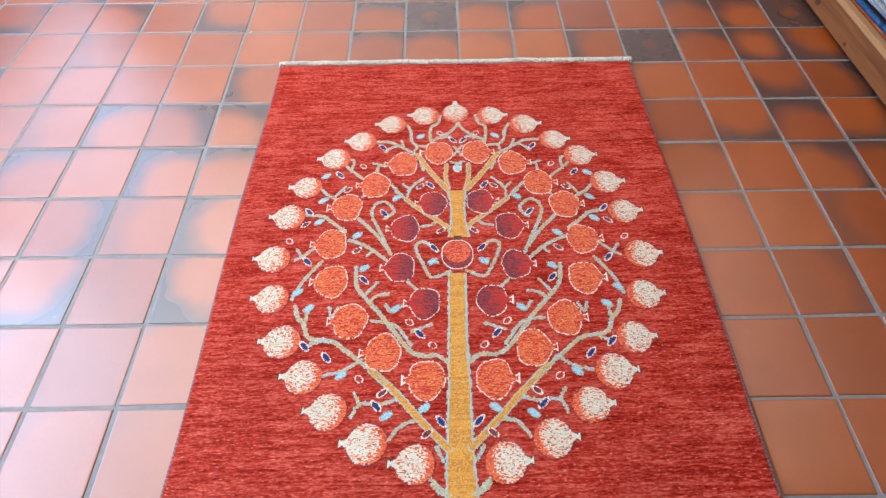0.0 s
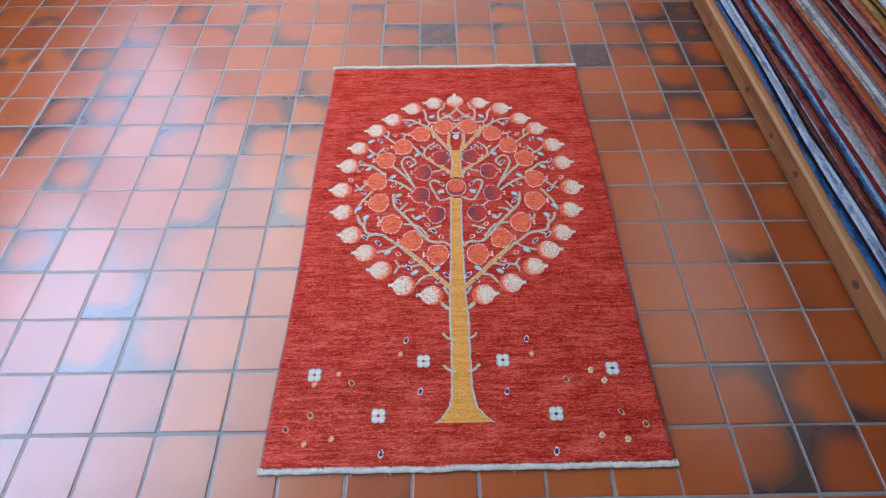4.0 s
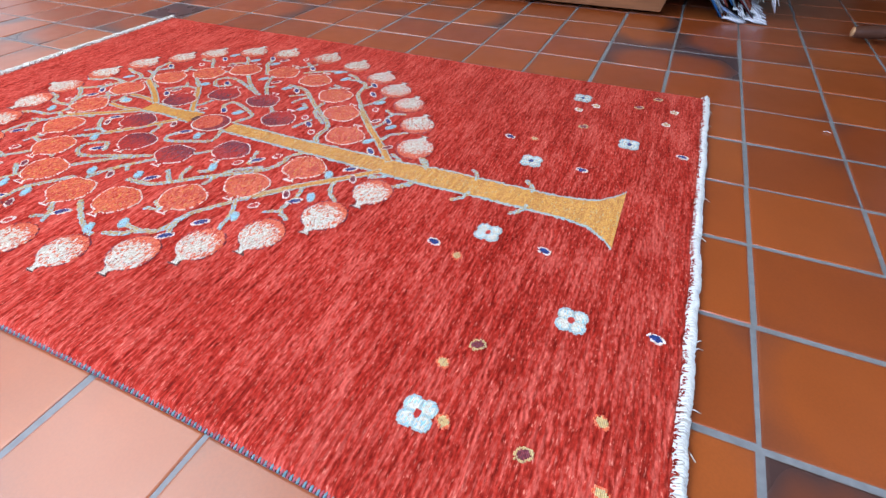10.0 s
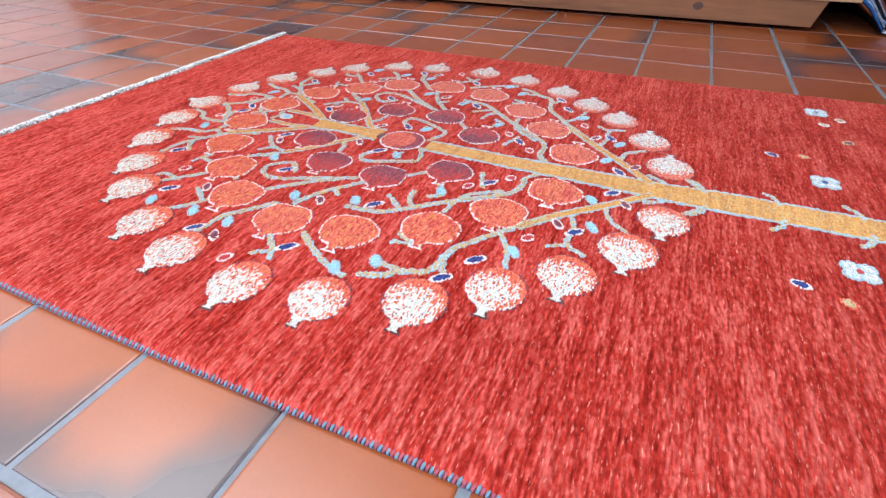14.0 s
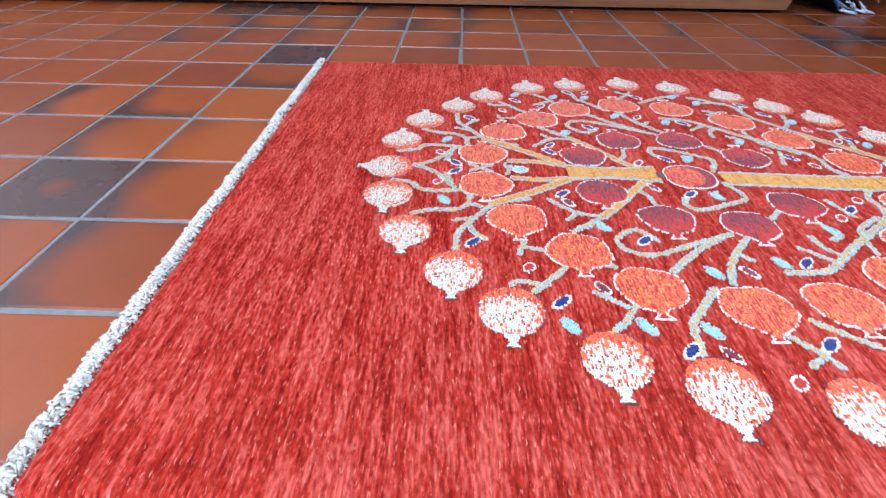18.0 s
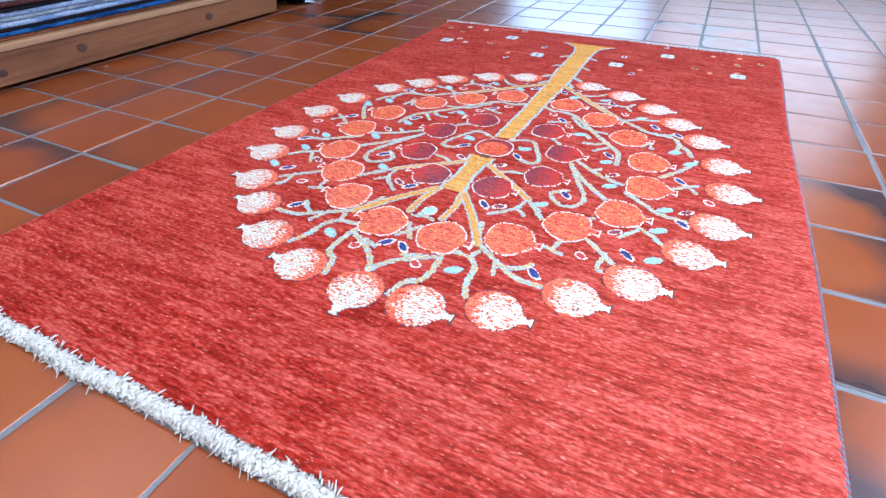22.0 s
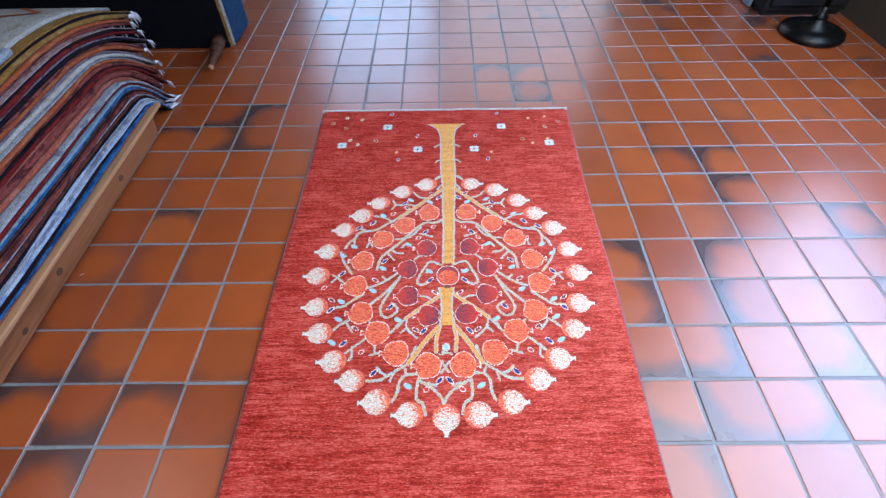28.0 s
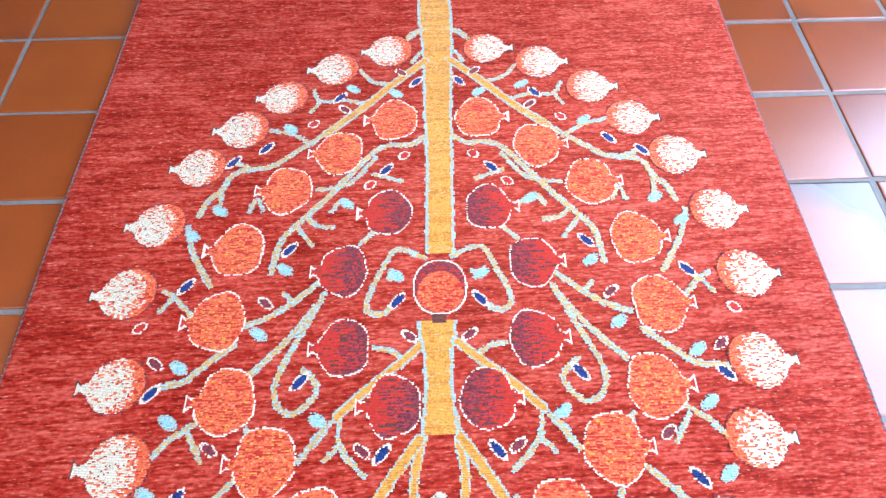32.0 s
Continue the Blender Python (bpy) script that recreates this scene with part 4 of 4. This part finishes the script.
TASSEL = plain("tassel_cotton", (0.50, 0.48, 0.49), 0.9, 200, 0.45)
STACK = [  # the layers of each folded rug from below with their thickness in mm, how many tassel bundles hang at its end, label
    (((RUST, 6), (BLUE, 8)), 5, "folded deep blue rug with a rust-red underside"),
    (((NIGHT, 4), (CHALK, 9), (GREY, 7)), 9, "folded ribbed blue-white rug with grey back"),
    (((CHALK, 10), (NIGHT, 5)), 8, "folded blue-white ribbed rug with a navy line"),
    (((BROWN, 9), (GREY, 4), (EMBER, 9)), 5, "folded rug in dark olive brown and mottled red"),
    (((NIGHT, 7), (BROWN, 9)), 4, "folded rug in black and dark brown"),
    (((BLUE, 7), (PALE_BLUE, 7)), 6, "folded teal blue rug with light blue edge"),
    (((MAROON, 11), (GREY, 7)), 6, "folded dark red rug with a pale grey edge"),
    (((SALMON, 17),), 5, "thick folded salmon red rug"),
    (((EMBER, 20), (SALMON, 5)), 4, "broad folded rug in mottled brownish red"),
    (((MAROON, 10), (NIGHT, 4)), 5, "folded dark red rug with a black edge"),
    (((EMBER, 10), (RUST, 9), (GREY, 3)), 5, "folded rust-orange rug with a maroon underside"),
    (((IVORY, 12), (LILAC, 6)), 7, "folded off-white rug with a lilac back"),
    (((RUST, 13), (EMBER, 8)), 5, "folded rust-red rug with a brownish fold"),
    (((NIGHT, 9), (LILAC, 5)), 8, "folded black rug with a pale lilac edge"),
    (((MAROON, 10), (NIGHT, 5), (PINK, 3)), 6, "folded dark red rug with black edge"),
    (((EMBER, 9), (RUST, 10)), 5, "folded rug in brownish red and rust"),
    (((OLIVE, 13),), 5, "folded old-gold rug"),
    (((NIGHT, 10), (OLIVE, 3)), 6, "folded dark navy rug with thin tan edge"),
]
z = 0.1
for n, (layers, bundles, text) in enumerate(STACK):
    f = n / (len(STACK) - 1)
    ye = -0.80 - 0.13 * f + random.uniform(-0.03, 0.03)
    front = 1.119 + 0.066 * f + random.uniform(-0.008, 0.010)
    folded = thing("folded_rug", (front, 0.5, z), text + ", on a stack", "rug", "stacked rugs")
    foot = z
    for k, (cloth, mm) in enumerate(layers):
        thick = mm * 0.00125
        part("layer", leaf_of_rug(z, thick, front + random.uniform(-0.004, 0.006), f, ye + random.uniform(0, 0.012), n + 0.4 * k), cloth, folded, "", True)
        z += thick
    # bundles of warp ends hanging at the open end
    for q in range(bundles):
        side_x = front + 0.003 + 0.24 * ((q + random.uniform(0.0, 0.7)) / bundles) ** 1.3
        bm = bmesh.new()
        zz = (foot + z) / 2 - drape(f, ye)
        heavy = 2.0 if n < 3 else 1.25
        for _ in range(8):
            a, b = random.uniform(-0.007, 0.007), random.uniform(0.012, 0.028) * heavy
            drop = random.uniform(0.012, 0.034) * heavy
            zs = max(0.012, zz + random.uniform(-0.003, 0.004))
            tube(bm, [(side_x + a * 0.2, ye + 0.004, zs), (side_x + a * 0.5, ye - 0.008, zs + random.uniform(0, 0.002)), (side_x + a, ye - 0.006 - b * 0.6, max(0.009, zs - drop * 0.35)), (side_x + a * 1.5, ye - 0.006 - b, max(0.004, zs - drop))], [0.0030, 0.0022, 0.0024, 0.0010], 5)
        part("tassel", bm, TASSEL, folded, "", True)
    z += 0.0004
TOPZ = z
# a pale carpet thrown over the top of the stack, with a red figure
FELT = carpet_wool("white_felt", (0.66, 0.70, 0.76), (0.74, 0.78, 0.84), (0.60, 0.63, 0.69))
throw = thing("white_carpet", (1.25, 0.6, TOPZ), "thick off-white carpet lying over the rug stack", "carpet")
bm = leaf_of_rug(TOPZ, 0.022, 1.18, 1.0, -0.30, 31)
part("carpet_sheet", bm, FELT, throw, "", True)
beige = thing("beige_carpet", (1.3, -0.5, TOPZ), "beige carpet with a red line figure on the rug stack", "carpet")
part("carpet_sheet", leaf_of_rug(TOPZ - 0.002, 0.014, 1.22, 1.0, -0.86, 37), IVORY, beige, "", True)
bm = bmesh.new()
for a, b in (((1.30, -0.42), (1.42, -0.56)), ((1.42, -0.56), (1.30, -0.62)), ((1.30, -0.62), (1.44, -0.74))):
    d = Vector((b[0] - a[0], b[1] - a[1], 0)).normalized().cross(Vector((0, 0, 1))) * 0.011
    pts = [(a[0] + d.x, a[1] + d.y), (b[0] + d.x, b[1] + d.y), (b[0] - d.x, b[1] - d.y), (a[0] - d.x, a[1] - d.y)]
    bm.faces.new([bm.verts.new((x, y, TOPZ + 0.0150 - drape(1.0, y))) for x, y in pts])
part("red_figure", bm, RUST, beige)

# ---- footstool lying on its side behind the stack ----
stool = thing("footstool", (1.5, -1.42, 0), "upholstered footstool tipped on its side, black underside and turned leg showing", "stool")
CANVAS_BLUE = carpet_wool("kilim_blue", (0.03, 0.08, 0.17), (0.05, 0.12, 0.24))
WALNUT = wood("turned_walnut", (0.055, 0.019, 0.010), (0.025, 0.009, 0.005), 1)
part("underside", boxed(1.035, 2.1, -1.345, -1.335, 0.004, 0.62, bevel=0.003), BLACK, stool, "black lining cloth")
part("piping", boxed(1.024, 2.11, -1.358, -1.3455, 0.002, 0.63, bevel=0.006), OLIVE, stool, "old-gold piping")
part("band", boxed(1.016, 2.12, -1.374, -1.3585, 0.001, 0.64, bevel=0.009), IVORY, stool, "ivory woven band")
part("cushion", boxed(1.004, 2.13, -1.60, -1.3745, 0.0005, 0.65, bevel=0.03, segments=4), CANVAS_BLUE, stool, "blue woven cover")
for x, zc in ((1.075, 0.045), (2.0, 0.045), (1.075, 0.57), (2.0, 0.57)):
    bm = lathe([(0.028, 0), (0.030, 0.035), (0.029, 0.060), (0.017, 0.066), (0.017, 0.072), (0.027, 0.080), (0.030, 0.100), (0.024, 0.122), (0.015, 0.134), (0.022, 0.142), (0.022, 0.150), (0.014, 0.157), (0.018, 0.185), (0.0155, 0.215), (0.013, 0.235)], 22)
    for v in bm.verts:
        v.co = Vector((x + v.co.x - v.co.z * 0.10, -1.336 + v.co.z, zc + v.co.y - v.co.z * 0.07))
    leg = part("leg", bm, WALNUT, stool, "dark turned walnut leg", True)
    bm = lathe([(0.0125, 0), (0.012, 0.004), (0.006, 0.006)], 16)
    for v in bm.verts:
        v.co = Vector((x + v.co.x - 0.0235, -1.101 + v.co.z, zc + v.co.y - 0.0165))
    part("end_cap", bm, PALE_PINE, leg, "pale bare wood end")

# ---- lamp foot and dark cabinet by the west wall ----
BRONZE, nt_, b_ = material("dark_bronze", 0.36, 0.5)
b_.inputs["Metallic"].default_value = 0.9
nt_.links.new(ramp(nt_, noise_of(nt_, mapped(nt_, (30, 30, 30)), 1.0, 3.0), (0.3, (0.010, 0.009, 0.008)), (0.7, (0.035, 0.03, 0.024))), b_.inputs["Base Color"])
lamp = thing("floor_lamp", (-1.87, -1.39, 0), "dark bronze floor lamp with a round domed foot", "lamp")


def at(bm, x, y, z):
    bmesh.ops.translate(bm, verts=bm.verts, vec=(x, y, z))
    return bm


part("foot", at(lathe([(0.145, 0.0), (0.150, 0.012), (0.145, 0.030), (0.105, 0.046), (0.075, 0.050), (0.070, 0.060), (0.040, 0.068), (0.034, 0.085)], 40), -1.87, -1.39, 0.0), BRONZE, lamp, "", True)
part("collar", at(lathe([(0.033, 0), (0.036, 0.01), (0.022, 0.022), (0.020, 0.045), (0.013, 0.055)], 24), -1.87, -1.39, 0.085), BRONZE, lamp, "", True)
part("pole", at(lathe([(0.0125, 0), (0.0125, 1.25)], 16), -1.87, -1.39, 0.138), BRONZE, lamp, "", True)
EBONY = wood("black_stained_wood", (0.014, 0.012, 0.012), (0.008, 0.007, 0.007), 2)
PAINT = plain("blue_grey_paint", (0.20, 0.25, 0.32), 0.5, 60, 0.3)
cabinet = thing("cabinet", (-1.92, -1.75, 0), "black-stained cabinet with a blue-grey corner strip", "cabinet")
part("body", boxed(-2.14, -1.71, -1.95, -1.60, 0.03, 0.95, bevel=0.004), EBONY, cabinet)
part("plinth", boxed(-2.13, -1.72, -1.94, -1.62, 0.0, 0.0295, bevel=0.002), EBONY, cabinet)
part("corner_strip", boxed(-1.7095, -1.69, -1.95, -1.72, 0.004, 0.95, bevel=0.003), PAINT, cabinet, "blue-grey painted strip")
part("door", boxed(-2.12, -1.73, -1.5995, -1.582, 0.06, 0.93, bevel=0.004), EBONY, cabinet)

# lint on the floor
for x, y, turn in ((1.086, 0.088, 0.4), (0.424, -0.978, 1.2), (-0.62, 0.93, 0.8)):
    bm = bmesh.new()
    c, s = math.cos(turn), math.sin(turn)
    tube(bm, [(x, y, 0.0012), (x + 0.007 * c, y + 0.007 * s, 0.0022), (x + 0.012 * c - 0.003 * s, y + 0.012 * s + 0.003 * c, 0.0012)], 0.0007, 4)
    tagged(new("thread", finish(bm, "thread", FRINGE)), "short white thread lying on the tiles", "thread", "loose threads")

# ---- floor tiles ----
def tile_mesh(name, seed):
    """A slab with eased edges and slightly uneven sides."""
    r = random.Random(seed)
    hx, hy = (PITCH_X - 0.0058) / 2, (PITCH_Y - 0.0058) / 2
    w = [(sx * (hx + r.uniform(-0.0010, 0.0008)), sy * (hy + r.uniform(-0.0010, 0.0008))) for sx, sy in ((-1, -1), (1, -1), (1, 1), (-1, 1))]
    verts = [(x, y, -0.012) for x, y in w] + [(x, y, -0.0022) for x, y in w] + [(x * 0.985, y * 0.985, -0.0005) for x, y in w] + [(x * 0.955, y * 0.955, 0.0) for x, y in w]
    faces = [(12, 13, 14, 15)]
    for k in range(3):
        for i in range(4):
            j = (i + 1) % 4
            faces.append((4 * k + i, 4 * k + j, 4 * k + 4 + j, 4 * k + 4 + i))
    me = bpy.data.meshes.new(name)
    me.from_pydata(verts, [], faces)
    me.materials.append(TILE)
    me.update()
    return me


# tiles that the kiln left dark: by the side that is dark, counted in tiles from the middle of the rug
FLASHED = {
    "n": [(-1, 5), (-2, 5), (-4, 2), (5, 3), (4, 5), (4, 6), (4, 7), (1, 7), (-3, 7), (-2, 6), (0, 6), (-11, 2)],
    "s": [(4, 3), (-2, -7), (5, 4), (6, -4), (5, 7), (5, -1)],
    "e": [(-6, 1), (6, 4)],
    "w": [(-4, 4), (2, 5), (5, -4), (-4, 1)],
    "ne": [(-4, 3), (-5, 3), (5, 2), (4, -4), (-7, 6), (6, 2)],
    "nw": [(-6, 3), (-5, 2), (-6, 7), (5, 6), (-10, 2), (5, -5), (1, 6), (-7, 2)],
    "se": [(-6, 0), (-7, -2), (6, 3), (4, -5), (-3, -7), (-7, -3)],
    "sw": [(-4, 0), (-6, -3), (-5, 6), (6, 5), (-10, 0)],
    "ring": [(-10, 5), (-9, 4), (-10, 3), (-9, 3), (-9, 1), (-9, -1), (5, 5), (-3, -6), (-8, 7)],
    "full": [(3, 5), (6, 6), (6, 7), (-1, 6)],
    "faint w": [(-7, 3), (-6, -1), (-6, -2), (-5, 1), (5, 1), (-7, 5)],
    "faint e": [(5, 0), (4, 0), (-8, -4)],
    "faint ring": [(-9, 2), (-8, -5), (-7, -1), (6, 0)],
}
rt = random.Random(5)


def fired(kind):
    """Centre and size of the clear oval in tiles, and the depth of the scorch."""
    side = kind.split()[-1]
    if side == "full":
        return 0.5, 0.5, 0.02, 0.95
    x, y = ("e" in side) - ("w" in side), ("n" in side) - ("s" in side)
    if side in ("ring", ""):
        x = y = 0
    reach = 0.24 if x and y else 0.30
    size = 0.34 if side == "ring" else 0.56 + rt.uniform(-0.05, 0.05)
    return 0.5 - x * reach, 0.5 - y * reach, size, 0.4 if "faint" in kind else rt.uniform(0.85, 1.0)


scorched = {ij: fired(kind) for kind, some in FLASHED.items() for ij in some}
shapes = [tile_mesh("tile", s) for s in range(6)]
turn_c, turn_s = math.cos(LAY), math.sin(LAY)


def spot(i, j):
    x, y = (i + 0.5) * PITCH_X, (j + 0.5) * PITCH_Y
    return GX + turn_c * x - turn_s * y, GY + turn_s * x + turn_c * y


def seat(x, y):
    return Matrix.Translation((x + rt.uniform(-0.0012, 0.0012), y + rt.uniform(-0.0012, 0.0012), rt.uniform(-0.0006, 0.0))) @ Euler((rt.gauss(0, 0.0026), rt.gauss(0, 0.0026), LAY + rt.uniform(-0.004, 0.004))).to_matrix().to_4x4()


near, rest_of = [], []
for i in range(-15, 17):
    for j in range(-22, 20):
        x, y = spot(i, j)
        if not (X0 - 0.08 < x < X1 + 0.08 and Y0 - 0.08 < y < Y1 + 0.08):
            continue
        covered = abs(x + 0.01) < 0.36 and abs(y) < 0.62
        gap = math.hypot(max(abs(x) - 0.5, 0), max(abs(y) - 0.77, 0))
        (rest_of if covered else near).append((0 if (i, j) in scorched else gap, i, j, x, y))
near.sort()
for _, i, j, x, y in near[:310]:
    ob = new("tile", rt.choice(shapes))
    ob.parent = slab
    ob.matrix_basis = seat(x, y)
    ob.color = scorched.get((i, j)) or (0.5 + rt.uniform(-0.14, 0.14), 0.5 + rt.uniform(-0.14, 0.14), 0.62 + rt.uniform(-0.06, 0.12), rt.uniform(0.25, 0.6))
verts, faces = [], []
for _, i, j, x, y in near[310:] + rest_of:
    me = rt.choice(shapes)
    m = seat(x, y)
    n = len(verts)
    verts += [tuple(m @ v.co) for v in me.vertices]
    faces += [tuple(n + k for k in p.vertices) for p in me.polygons]
me = bpy.data.meshes.new("far_tiles")
me.from_pydata(verts, [], faces)
me.materials.append(FAR_TILE)
rest = new("far_tiles", me)
rest.parent = slab
tagged(rest, "terracotta tiles further off", kind="stuff")
